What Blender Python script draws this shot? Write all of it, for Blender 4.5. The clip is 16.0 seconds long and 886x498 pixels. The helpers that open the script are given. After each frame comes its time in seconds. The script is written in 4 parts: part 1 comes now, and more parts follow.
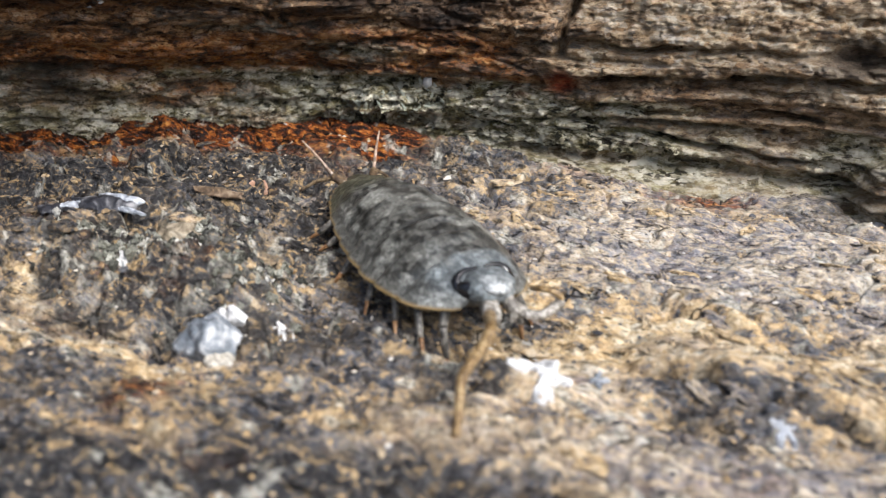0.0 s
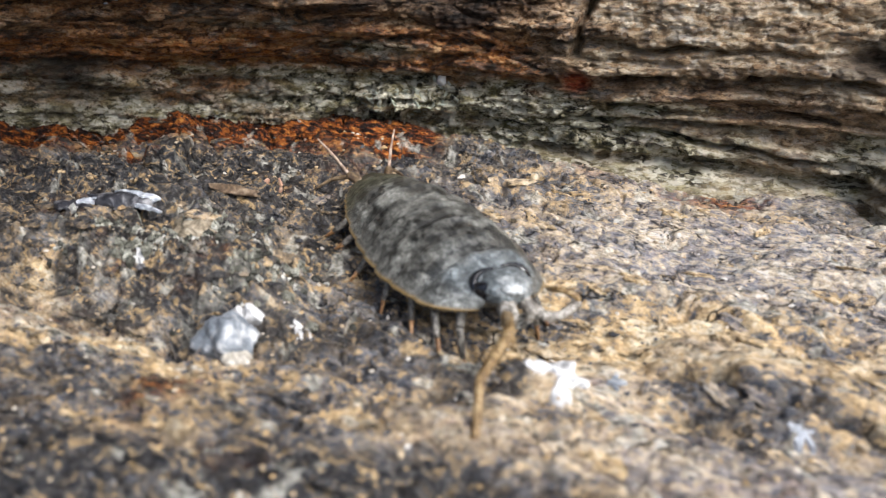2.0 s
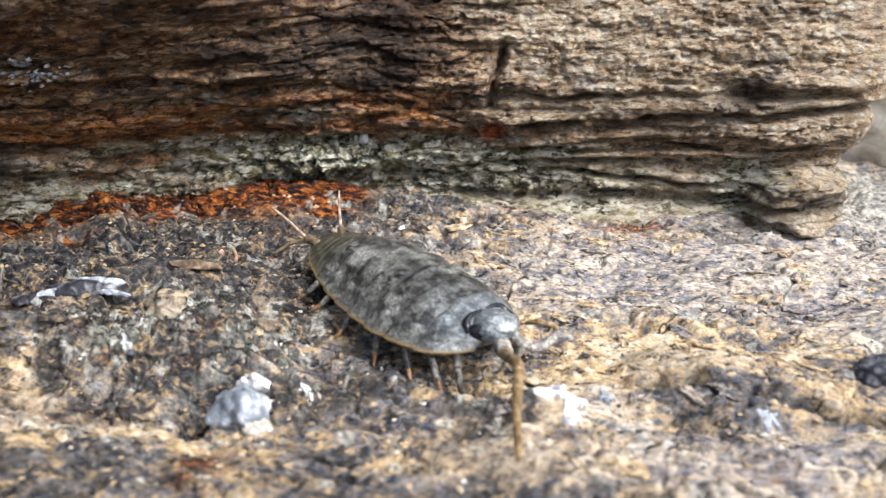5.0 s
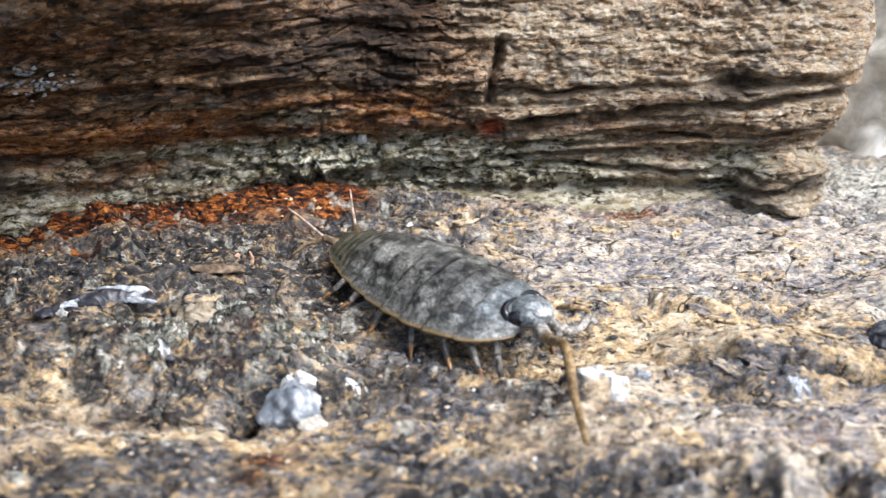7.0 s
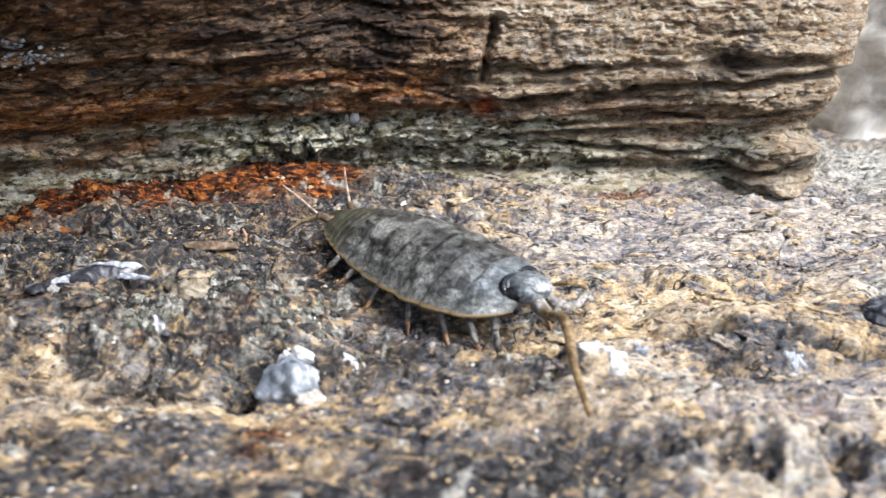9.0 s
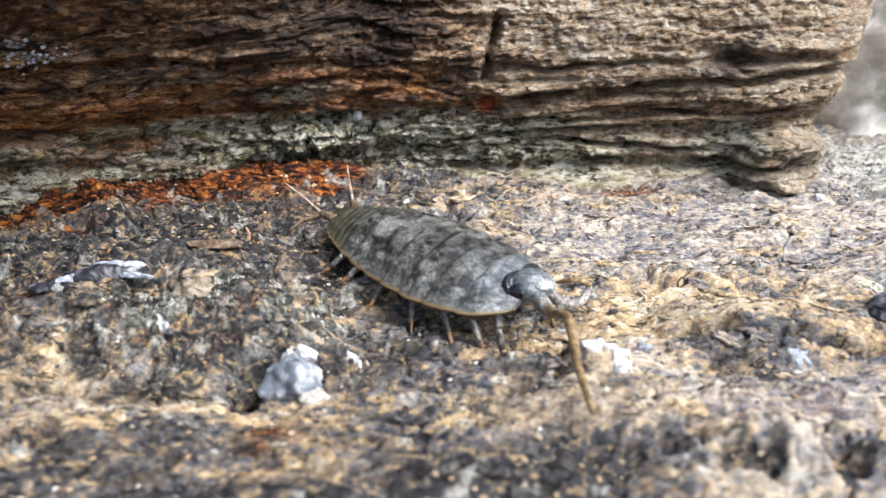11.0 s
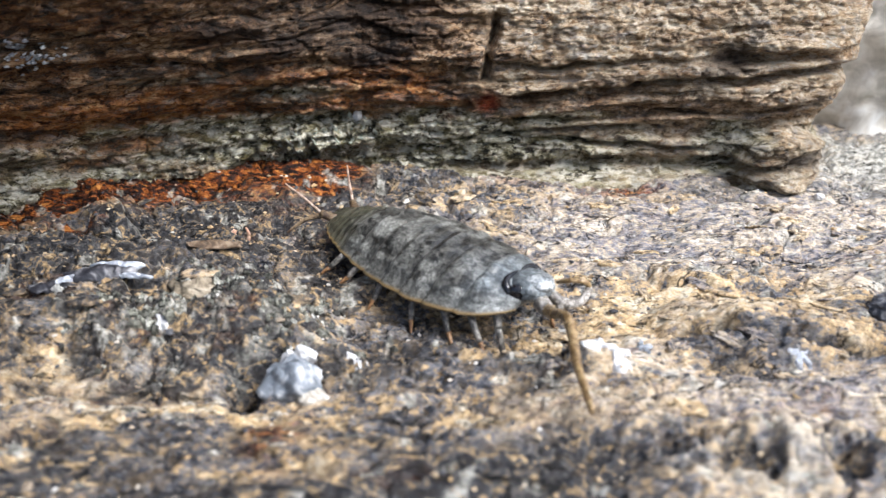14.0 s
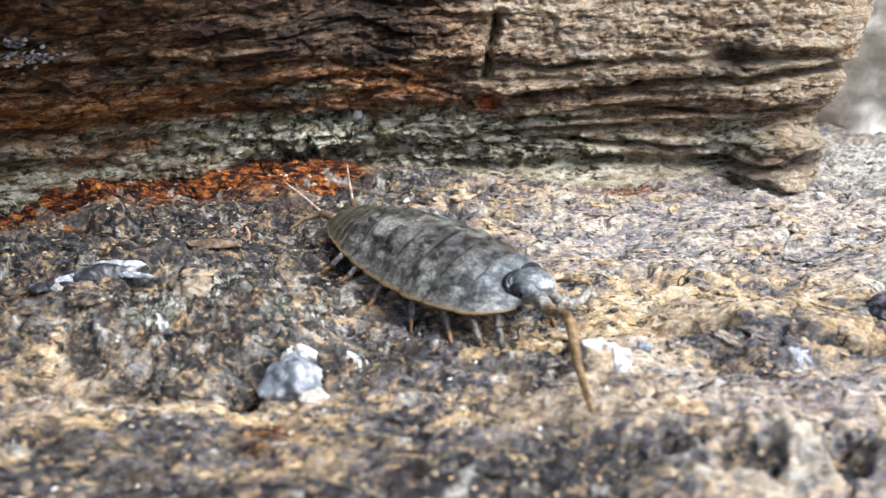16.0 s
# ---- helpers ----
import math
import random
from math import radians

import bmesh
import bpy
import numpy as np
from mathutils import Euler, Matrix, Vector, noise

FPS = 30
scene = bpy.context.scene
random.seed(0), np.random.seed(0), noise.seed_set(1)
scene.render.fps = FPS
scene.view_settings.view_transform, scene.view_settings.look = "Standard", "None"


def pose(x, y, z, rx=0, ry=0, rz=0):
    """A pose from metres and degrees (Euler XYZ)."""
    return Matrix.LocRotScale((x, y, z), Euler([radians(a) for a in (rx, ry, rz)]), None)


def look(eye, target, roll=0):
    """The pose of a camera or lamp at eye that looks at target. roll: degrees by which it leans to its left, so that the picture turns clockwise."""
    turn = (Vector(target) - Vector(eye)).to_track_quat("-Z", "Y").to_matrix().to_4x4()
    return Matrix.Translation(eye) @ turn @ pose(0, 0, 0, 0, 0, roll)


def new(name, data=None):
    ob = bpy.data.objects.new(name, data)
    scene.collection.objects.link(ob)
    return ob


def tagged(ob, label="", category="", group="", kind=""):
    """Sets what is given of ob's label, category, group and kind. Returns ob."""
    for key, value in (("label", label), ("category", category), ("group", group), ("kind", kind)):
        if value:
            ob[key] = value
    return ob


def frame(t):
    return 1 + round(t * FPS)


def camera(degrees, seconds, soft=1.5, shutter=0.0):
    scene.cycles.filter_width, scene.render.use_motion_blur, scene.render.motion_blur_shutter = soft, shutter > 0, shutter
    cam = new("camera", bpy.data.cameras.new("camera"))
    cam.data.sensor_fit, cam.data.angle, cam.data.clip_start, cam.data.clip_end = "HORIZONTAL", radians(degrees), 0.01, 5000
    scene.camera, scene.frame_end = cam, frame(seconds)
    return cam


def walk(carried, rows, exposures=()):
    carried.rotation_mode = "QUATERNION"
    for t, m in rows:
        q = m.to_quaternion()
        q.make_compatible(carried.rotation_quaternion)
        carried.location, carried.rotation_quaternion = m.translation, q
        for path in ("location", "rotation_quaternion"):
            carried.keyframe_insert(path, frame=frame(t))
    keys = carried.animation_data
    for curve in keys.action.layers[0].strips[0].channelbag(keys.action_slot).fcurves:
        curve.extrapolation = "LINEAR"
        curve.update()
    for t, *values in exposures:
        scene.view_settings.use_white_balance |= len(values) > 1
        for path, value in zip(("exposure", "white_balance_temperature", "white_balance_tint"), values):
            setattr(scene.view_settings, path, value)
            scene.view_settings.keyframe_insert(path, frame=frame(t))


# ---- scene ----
cam = camera(57.0, 16.0, soft=1.25)
cam.data.dof.use_dof = True
cam.data.dof.focus_distance = 0.092
cam.data.dof.aperture_fstop = 40.0
PATH = [
    (0.0, 0.01592, -0.05768, 0.03340, 64.98, -1.82, 18.85),
    (0.5, 0.01549, -0.05721, 0.03358, 64.10, -2.15, 18.87),
    (1.0, 0.01534, -0.05706, 0.03358, 63.58, -2.25, 18.97),
    (1.5, 0.01555, -0.05729, 0.03350, 64.13, -2.13, 19.16),
    (2.0, 0.01494, -0.05788, 0.03373, 64.64, -2.10, 19.37),
    (2.5, 0.01357, -0.05825, 0.03458, 64.78, -1.73, 19.02),
    (3.0, 0.00947, -0.06068, 0.03585, 65.01, -1.68, 16.27),
    (3.5, 0.00727, -0.06250, 0.03694, 66.06, -1.46, 13.03),
    (4.0, 0.00519, -0.06397, 0.03679, 66.93, -1.26, 10.41),
    (4.5, 0.00463, -0.06512, 0.03710, 67.33, -0.86, 8.38),
    (4.7, 0.00444, -0.06533, 0.03721, 67.31, -0.84, 7.59),
    (6.8, -0.00365, -0.06789, 0.03732, 68.13, 0.43, 1.50),
    (7.0, -0.00467, -0.06814, 0.03674, 67.72, 0.08, 1.33),
    (7.5, -0.00594, -0.06818, 0.03567, 67.14, -0.29, 1.18),
    (8.0, -0.00620, -0.06832, 0.03541, 66.87, -0.59, 0.34),
    (8.5, -0.00623, -0.06834, 0.03548, 66.92, -0.63, 0.03),
    (9.0, -0.00610, -0.06828, 0.03538, 67.00, -0.52, 0.22),
    (11.5, -0.00594, -0.06819, 0.03547, 66.75, -0.21, 0.44),
    (12.0, -0.00592, -0.06823, 0.03538, 66.82, -0.22, 0.46),
    (12.5, -0.00592, -0.06820, 0.03543, 66.84, -0.23, 0.46),
    (13.0, -0.00587, -0.06814, 0.03541, 66.88, -0.15, 0.44),
    (13.5, -0.00590, -0.06817, 0.03544, 66.82, -0.23, 0.47),
    (14.0, -0.00585, -0.06812, 0.03551, 66.73, -0.13, 0.47),
    (14.5, -0.00583, -0.06814, 0.03547, 66.73, -0.07, 0.44),
    (15.0, -0.00575, -0.06810, 0.03543, 66.76, -0.05, 0.52),
    (15.5, -0.00581, -0.06811, 0.03541, 66.75, -0.10, 0.51),
    (16.0, -0.00581, -0.06808, 0.03542, 66.71, -0.09, 0.49),
]
walk(cam, [(t, pose(x, y, z, rx, ry, rz)) for t, x, y, z, rx, ry, rz in PATH],
     exposures=[(0.0, 0.18, 6000, 9), (2.5, 0.18, 6000, 9), (4.5, 0.46, 5900, 9), (7.0, 0.48, 5780, 9), (16.0, 0.45, 5760, 9)])

# ---- world, sun and exposure ----
world = bpy.data.worlds.new("sky")
scene.world = world
world.use_nodes = True
wn = world.node_tree.nodes
sky = wn.new("ShaderNodeTexSky")
sky.sky_type = "NISHITA"
sky.sun_disc = False
SUN_ELEVATION, SUN_AZIMUTH = 50.0, 122.0
sky.sun_elevation, sky.sun_rotation = radians(SUN_ELEVATION), radians(SUN_AZIMUTH)
sky.air_density, sky.dust_density = 1.0, 6.0
wn["Background"].inputs["Strength"].default_value = 0.15
world.node_tree.links.new(sky.outputs[0], wn["Background"].inputs["Color"])

sun = new("sun", bpy.data.lights.new("sun", "SUN"))
sun.data.energy = 3.0
sun.data.angle = radians(26.0)
sun.data.color = (1.0, 0.96, 0.91)
az, el = radians(SUN_AZIMUTH), radians(SUN_ELEVATION)
sun_from = Vector((math.sin(az) * math.cos(el), math.cos(az) * math.cos(el), math.sin(el)))
sun.matrix_world = look(sun_from, (0, 0, 0))

MM = 0.001


# ---- noise on arrays ----
def hashed(i, j, seed):
    n = (i * 374761393 + j * 668265263 + seed * 974634777) & 0x7FFFFFFF
    n = ((n ^ (n >> 13)) * 1274126177) & 0x7FFFFFFF
    n = ((n ^ (n >> 16)) * 974634777) & 0x7FFFFFFF
    return (n & 0xFFFF) / 65535.0


def vnoise(x, y, seed=0):
    """Smooth value noise in -1..1."""
    x, y = np.asarray(x, float), np.asarray(y, float)
    xi, yi = np.floor(x).astype(np.int64), np.floor(y).astype(np.int64)
    fx, fy = x - xi, y - yi
    fx, fy = fx * fx * fx * (fx * (6 * fx - 15) + 10), fy * fy * fy * (fy * (6 * fy - 15) + 10)
    a, b = hashed(xi, yi, seed), hashed(xi + 1, yi, seed)
    c, d = hashed(xi, yi + 1, seed), hashed(xi + 1, yi + 1, seed)
    return 2 * ((a + (b - a) * fx) * (1 - fy) + (c + (d - c) * fx) * fy) - 1


def fbm(x, y, octaves=4, seed=0, gain=0.5):
    total, size = 0.0, 1.0
    for k in range(octaves):
        total = total + size * vnoise(x * 2 ** k + 17.3 * k, y * 2 ** k - 9.1 * k, seed + k)
        size *= gain
    return total


def ridged(x, y, octaves=3, seed=0):
    total, size = 0.0, 1.0
    for k in range(octaves):
        total = total + size * (1 - 2 * np.abs(vnoise(x * 2 ** k + 5.7 * k, y * 2 ** k + 3.1 * k, seed + k)))
        size *= 0.5
    return total


def shards(x, y, seed=0):
    """Broken facets: a random level and tilt for each cell, and how near its border is."""
    x, y = np.asarray(x, float), np.asarray(y, float)
    xi, yi = np.floor(x).astype(np.int64), np.floor(y).astype(np.int64)
    best, second = np.full(x.shape, 9.0), np.full(x.shape, 9.0)
    level = np.zeros(x.shape)
    for i in (-1, 0, 1):
        for j in (-1, 0, 1):
            a, b = xi + i, yi + j
            dx, dy = x - a - hashed(a, b, seed), y - b - hashed(a, b, seed + 1)
            d = np.hypot(dx, dy)
            here = hashed(a, b, seed + 2) - 0.5 + 0.9 * dx * (hashed(a, b, seed + 3) - 0.5) + 0.9 * dy * (hashed(a, b, seed + 4) - 0.5)
            nearer = d < best
            second = np.where(nearer, best, np.minimum(second, d))
            level = np.where(nearer, here, level)
            best = np.where(nearer, d, best)
    return level, second - best


def smooth(a, b, x):
    t = np.clip((np.asarray(x, float) - a) / (b - a), 0, 1)
    return t * t * (3 - 2 * t)


def bump(x, y, cx, cy, rx, ry, turn=0.0):
    """A soft round mound of height 1."""
    c, s = math.cos(radians(turn)), math.sin(radians(turn))
    u, v = (x - cx) * c + (y - cy) * s, -(x - cx) * s + (y - cy) * c
    return np.exp(-((u / rx) ** 2 + (v / ry) ** 2))


def curve_at(x, stops):
    """A smooth line through (x, y) stops."""
    xs, ys = zip(*stops)
    n = np.interp(x, xs, ys)
    return n


# ---- materials ----
def material(name):
    m = bpy.data.materials.new(name)
    m.use_nodes = True
    return m, m.node_tree.nodes, m.node_tree.links, m.node_tree.nodes["Principled BSDF"]


class Graph:
    """Short names for the nodes of one material."""

    def __init__(self, name):
        self.m, self.nodes, self.links, self.bsdf = material(name)
        self.coord = self.nodes.new("ShaderNodeTexCoord").outputs["Object"]

    def put(self, socket, value):
        if isinstance(value, bpy.types.NodeSocket):
            self.links.new(value, socket)
        elif isinstance(value, (tuple, list)) and len(value) == 3 and socket.type == "RGBA":
            socket.default_value = (*value, 1)
        else:
            socket.default_value = value

    def scaled(self, sx, sy=None, sz=None, turn=(0, 0, 0), shift=(0, 0, 0), vector=None):
        n = self.nodes.new("ShaderNodeMapping")
        n.inputs["Scale"].default_value = (sx, sx if sy is None else sy, sx if sz is None else sz)
        n.inputs["Rotation"].default_value = [radians(a) for a in turn]
        n.inputs["Location"].default_value = shift
        self.put(n.inputs["Vector"], vector or self.coord)
        return n.outputs[0]

    def noise(self, vector, scale=1.0, detail=5.0, rough=0.55, distort=0.0, colour=False):
        n = self.nodes.new("ShaderNodeTexNoise")
        self.put(n.inputs["Vector"], vector)
        for key, v in (("Scale", scale), ("Detail", detail), ("Roughness", rough), ("Distortion", distort)):
            n.inputs[key].default_value = v
        return n.outputs["Color" if colour else "Fac"]

    def cells(self, vector, scale=1.0, output="Color", feature="F1", randomness=1.0):
        n = self.nodes.new("ShaderNodeTexVoronoi")
        n.feature = feature
        self.put(n.inputs["Vector"], vector)
        n.inputs["Scale"].default_value = scale
        n.inputs["Randomness"].default_value = randomness
        return n.outputs[output]

    def ramp(self, value, stops):
        n = self.nodes.new("ShaderNodeValToRGB")
        e = n.color_ramp.elements
        while len(e) < len(stops):
            e.new(0.5)
        for k, (at, c) in enumerate(stops):
            e[k].position = at
            e[k].color = (*c, 1) if isinstance(c, (tuple, list)) else (c, c, c, 1)
        self.put(n.inputs[0], value)
        return n.outputs[0]

    def math(self, op, a, b=0.0, c=None, clamp=False):
        n = self.nodes.new("ShaderNodeMath")
        n.operation, n.use_clamp = op, clamp
        self.put(n.inputs[0], a)
        self.put(n.inputs[1], b)
        if c is not None:
            self.put(n.inputs[2], c)
        return n.outputs[0]

    def mix(self, fac, a, b, blend="MIX"):
        n = self.nodes.new("ShaderNodeMix")
        n.data_type, n.blend_type = "RGBA", blend
        self.put(n.inputs["Factor"], fac)
        self.put(n.inputs[6], a)
        self.put(n.inputs[7], b)
        return n.outputs[2]

    def attr(self, name):
        n = self.nodes.new("ShaderNodeAttribute")
        n.attribute_name = name
        return n.outputs["Fac"]

    def separate(self, colour):
        n = self.nodes.new("ShaderNodeSeparateColor")
        self.put(n.inputs[0], colour)
        return n.outputs

    def relief(self, height, distance, strength=1.0, under=None):
        n = self.nodes.new("ShaderNodeBump")
        n.inputs["Strength"].default_value = strength
        n.inputs["Distance"].default_value = distance
        self.put(n.inputs["Height"], height)
        if under is not None:
            self.put(n.inputs["Normal"], under)
        return n.outputs[0]

    def done(self, colour, rough=0.7, normal=None, **more):
        self.put(self.bsdf.inputs["Base Color"], colour)
        self.put(self.bsdf.inputs["Roughness"], rough)
        if normal is not None:
            self.put(self.bsdf.inputs["Normal"], normal)
        for key, v in more.items():
            self.put(self.bsdf.inputs[key.replace("_", " ")], v)
        return self.m


def slab_rock():
    """Weathered gneiss of the ledge: dark mica, grey quartz and ochre feldspar; the dark mask also paints shade."""
    g = Graph("ledge_rock")
    ochre, dark, rust, pale, grain = (g.attr(k) for k in ("ochre", "dark", "rust", "pale", "grain"))
    v = g.scaled(760, 1150, 1000, turn=(0, 0, -6))
    patch = g.noise(v, 0.52, 8, 0.68, 0.35)
    speck = g.noise(g.scaled(800, 1400, 1000, turn=(0, 0, 4), shift=(3, 7, 1)), 1.25, 7, 0.72, 0.3)
    warp = g.mix(0.0016, g.coord, g.noise(v, 1.1, 3, 0.6, 0, True), "ADD")
    cell = g.separate(g.cells(g.scaled(1100, 2000, 1500, vector=warp), 1.0))
    value = g.math("ADD", g.math("MULTIPLY", patch, 0.52), g.math("MULTIPLY", speck, 0.48))
    value = g.math("ADD", value, g.math("MULTIPLY", g.math("SUBTRACT", cell[0], 0.5), 0.09))
    value = g.math("ADD", value, g.math("MULTIPLY", ochre, 0.12))
    value = g.math("ADD", value, g.math("MULTIPLY", g.attr("plate"), 0.075))
    colour = g.ramp(value, [(0.40, (0.020, 0.021, 0.025)), (0.45, (0.075, 0.080, 0.096)), (0.495, (0.15, 0.155, 0.175)),
                            (0.525, (0.32, 0.245, 0.155)), (0.565, (0.53, 0.36, 0.175)), (0.63, (0.73, 0.55, 0.31)), (0.72, (0.86, 0.76, 0.57))])
    streaks = g.noise(g.scaled(430, 1500, 1000, turn=(0, 0, 3)), 1.25, 7, 0.72, 0.2)
    grey_value = g.math("ADD", g.math("MULTIPLY", streaks, 0.85), g.math("MULTIPLY_ADD", g.attr("plate"), 0.13, 0.08))
    greys = g.ramp(grey_value, [(0.37, (0.06, 0.06, 0.07)), (0.44, (0.21, 0.21, 0.24)), (0.49, (0.34, 0.325, 0.345)), (0.53, (0.52, 0.43, 0.32)), (0.575, (0.70, 0.595, 0.44)), (0.65, (0.82, 0.78, 0.72))])
    colour = g.mix(grain, colour, greys)
    # dark mask: near-black rock, and the shade painted in the ledge
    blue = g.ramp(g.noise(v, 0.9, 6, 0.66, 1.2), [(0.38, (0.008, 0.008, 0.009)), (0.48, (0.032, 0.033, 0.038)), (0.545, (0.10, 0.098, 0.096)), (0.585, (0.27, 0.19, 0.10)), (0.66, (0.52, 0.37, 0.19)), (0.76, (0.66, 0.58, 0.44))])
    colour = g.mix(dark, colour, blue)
    rusty = g.ramp(g.math("ADD", g.noise(g.scaled(500, 1800, 1500, turn=(0, 0, 12)), 0.9, 6, 0.65, 0.5), g.math("MULTIPLY", g.math("SUBTRACT", cell[0], 0.5), 0.12)), [(0.42, (0.010, 0.005, 0.004)), (0.50, (0.085, 0.024, 0.008)), (0.57, (0.30, 0.085, 0.013)), (0.68, (0.56, 0.25, 0.055))])
    mosaic = g.separate(g.cells(g.scaled(1500, 2600, 1800, turn=(0, 0, 4), vector=warp), 1.0))
    bits = g.ramp(mosaic[0], [(0.0, (0.02, 0.02, 0.023)), (0.25, (0.11, 0.11, 0.12)), (0.42, (0.30, 0.22, 0.13)), (0.6, (0.52, 0.36, 0.18)), (0.8, (0.66, 0.56, 0.42)), (1.0, (0.36, 0.37, 0.41))])
    colour = g.mix(g.math("MULTIPLY_ADD", dark, -0.18, 0.20), colour, bits)
    colour = g.mix(rust, colour, rusty)
    chalk = g.ramp(speck, [(0.36, (0.08, 0.08, 0.065)), (0.46, (0.38, 0.37, 0.31)), (0.58, (0.76, 0.74, 0.66))])
    colour = g.mix(pale, colour, chalk)
    grains = g.noise(g.scaled(700, 1900, 1000, turn=(0, 0, 5)), 2.2, 5, 0.72, 0.4)
    colour = g.mix(0.7, colour, g.ramp(grains, [(0.40, (0.25, 0.25, 0.27)), (0.46, (0.88, 0.88, 0.88)), (0.54, (1.0, 1.0, 1.0))]), "MULTIPLY")
    # thin open seams along the foliation
    wave = g.noise(g.scaled(150, 620, 300, turn=(0, 0, 4)), 1.0, 5, 0.55, 0.6)
    seam = g.math("ABSOLUTE", g.math("SUBTRACT", wave, 0.5))
    seam = g.math("ADD", seam, g.math("MULTIPLY", g.math("MAXIMUM", g.math("SUBTRACT", g.noise(g.scaled(300, 500, 500), 1.0, 3, 0.5), 0.44), 0.0), 0.5))
    fissure = g.ramp(seam, [(0.006, 0.10), (0.022, 1.0)])
    colour = g.mix(0.85, colour, fissure, "MULTIPLY")
    height = g.math("ADD", g.math("MULTIPLY_ADD", fissure, 0.9, g.noise(v, 1.6, 6, 0.62, 0.5)), g.math("MULTIPLY", cell[0], 0.4))
    fine = g.noise(g.scaled(1000), 5.0, 3, 0.6)
    n = g.relief(height, 0.0003, 0.9)
    n = g.relief(g.math("ADD", fine, g.math("MULTIPLY", grains, 1.2)), 0.00014, 0.8, n)
    rough = g.ramp(cell[2], [(0.0, 0.40), (0.3, 0.60), (1.0, 0.85)])
    return g.done(colour, rough, n, Specular_IOR_Level=0.22)


def strata_rock():
    """Foliated schist of the overhang, in bands of brown, rust and pale quartz."""
    g = Graph("strata_rock")
    rust, pale, tan, dark, red = (g.attr(k) for k in ("rust", "pale", "ochre", "dark", "red"))
    v = g.scaled(300, 1000, 1500, turn=(0, 3, 0))
    streak = g.noise(v, 0.85, 7, 0.68, 0.1)
    thin = g.noise(g.scaled(200, 800, 2400, turn=(0, 4, 0), shift=(4, 1, 9)), 1.1, 6, 0.66, 0.1)
    warp = g.mix(0.0022, g.coord, g.noise(g.scaled(600, 1000, 1300), 0.9, 3, 0.6, 0, True), "ADD")
    flake = g.separate(g.cells(g.scaled(260, 700, 1100, turn=(0, 3, 0), vector=warp), 1.0))
    cell = g.separate(g.cells(g.scaled(700, 1300, 2300, turn=(0, 3, 0), vector=warp), 1.0))
    lump = g.noise(g.scaled(420, 1000, 1000, shift=(2, 8, 3)), 0.55, 8, 0.72, 0.15)
    value = g.math("ADD", g.math("MULTIPLY", streak, 0.35), g.math("MULTIPLY_ADD", lump, 0.43, g.math("MULTIPLY", thin, 0.22)))
    value = g.math("ADD", value, g.math("MULTIPLY", g.math("SUBTRACT", flake[0], 0.5), 0.12))
    value = g.math("ADD", value, g.math("MULTIPLY", g.math("SUBTRACT", cell[0], 0.5), 0.15))
    base = g.ramp(value, [(0.38, (0.014, 0.010, 0.008)), (0.45, (0.090, 0.056, 0.034)), (0.51, (0.24, 0.138, 0.072)), (0.57, (0.48, 0.29, 0.145)), (0.66, (0.66, 0.52, 0.36))])
    rusty = g.ramp(value, [(0.40, (0.022, 0.011, 0.007)), (0.46, (0.18, 0.055, 0.013)), (0.53, (0.52, 0.185, 0.036)), (0.63, (0.68, 0.40, 0.17))])
    beige = g.ramp(value, [(0.36, (0.07, 0.048, 0.033)), (0.44, (0.34, 0.24, 0.14)), (0.51, (0.68, 0.53, 0.34)), (0.60, (0.86, 0.77, 0.60))])
    quartz = g.ramp(g.math("ADD", g.noise(g.scaled(600, 1000, 800), 0.8, 8, 0.72, 0.4), g.math("MULTIPLY", g.math("SUBTRACT", cell[2], 0.5), 0.2)), [(0.395, (0.016, 0.016, 0.011)), (0.445, (0.21, 0.19, 0.11)), (0.495, (0.56, 0.52, 0.37)), (0.57, (0.88, 0.85, 0.72))])
    olive = g.ramp(g.noise(g.scaled(260, 600, 500, shift=(5, 3, 8)), 1.0, 6, 0.66, 0.2), [(0.48, 0.0), (0.60, 1.0)])
    quartz = g.mix(g.math("MULTIPLY", olive, 0.7), quartz, g.ramp(value, [(0.38, (0.03, 0.026, 0.010)), (0.50, (0.27, 0.225, 0.085)), (0.62, (0.60, 0.53, 0.28))]))
    colour = g.mix(rust, base, rusty)
    colour = g.mix(tan, colour, beige)
    bits = g.separate(g.cells(g.scaled(1300, 1600, 2100, turn=(0, 3, 0), vector=warp), 1.0))
    mosaic = g.ramp(bits[0], [(0.0, (0.02, 0.015, 0.012)), (0.2, (0.12, 0.075, 0.045)), (0.4, (0.36, 0.20, 0.085)), (0.6, (0.50, 0.38, 0.24)), (0.8, (0.74, 0.66, 0.52)), (1.0, (0.33, 0.34, 0.36))])
    colour = g.mix(g.math("MULTIPLY_ADD", tan, 0.30, 0.15), colour, mosaic)
    stain = g.ramp(g.noise(g.scaled(130, 500, 420, turn=(0, 4, 0), shift=(7, 2, 5)), 1.0, 8, 0.70, 0.1), [(0.50, 0.0), (0.62, 1.0)])
    colour = g.mix(g.math("MULTIPLY", stain, 0.5), colour, g.ramp(value, [(0.36, (0.03, 0.016, 0.009)), (0.5, (0.17, 0.088, 0.040)), (0.64, (0.40, 0.235, 0.11))]))
    ashy = g.ramp(g.noise(g.scaled(160, 500, 520, turn=(0, 4, 0), shift=(1, 9, 2)), 1.0, 8, 0.70, 0.1), [(0.55, 0.0), (0.66, 1.0)])
    colour = g.mix(g.math("MULTIPLY", ashy, 0.6), colour, g.ramp(value, [(0.36, (0.05, 0.05, 0.05)), (0.5, (0.24, 0.24, 0.25)), (0.64, (0.55, 0.55, 0.54))]))
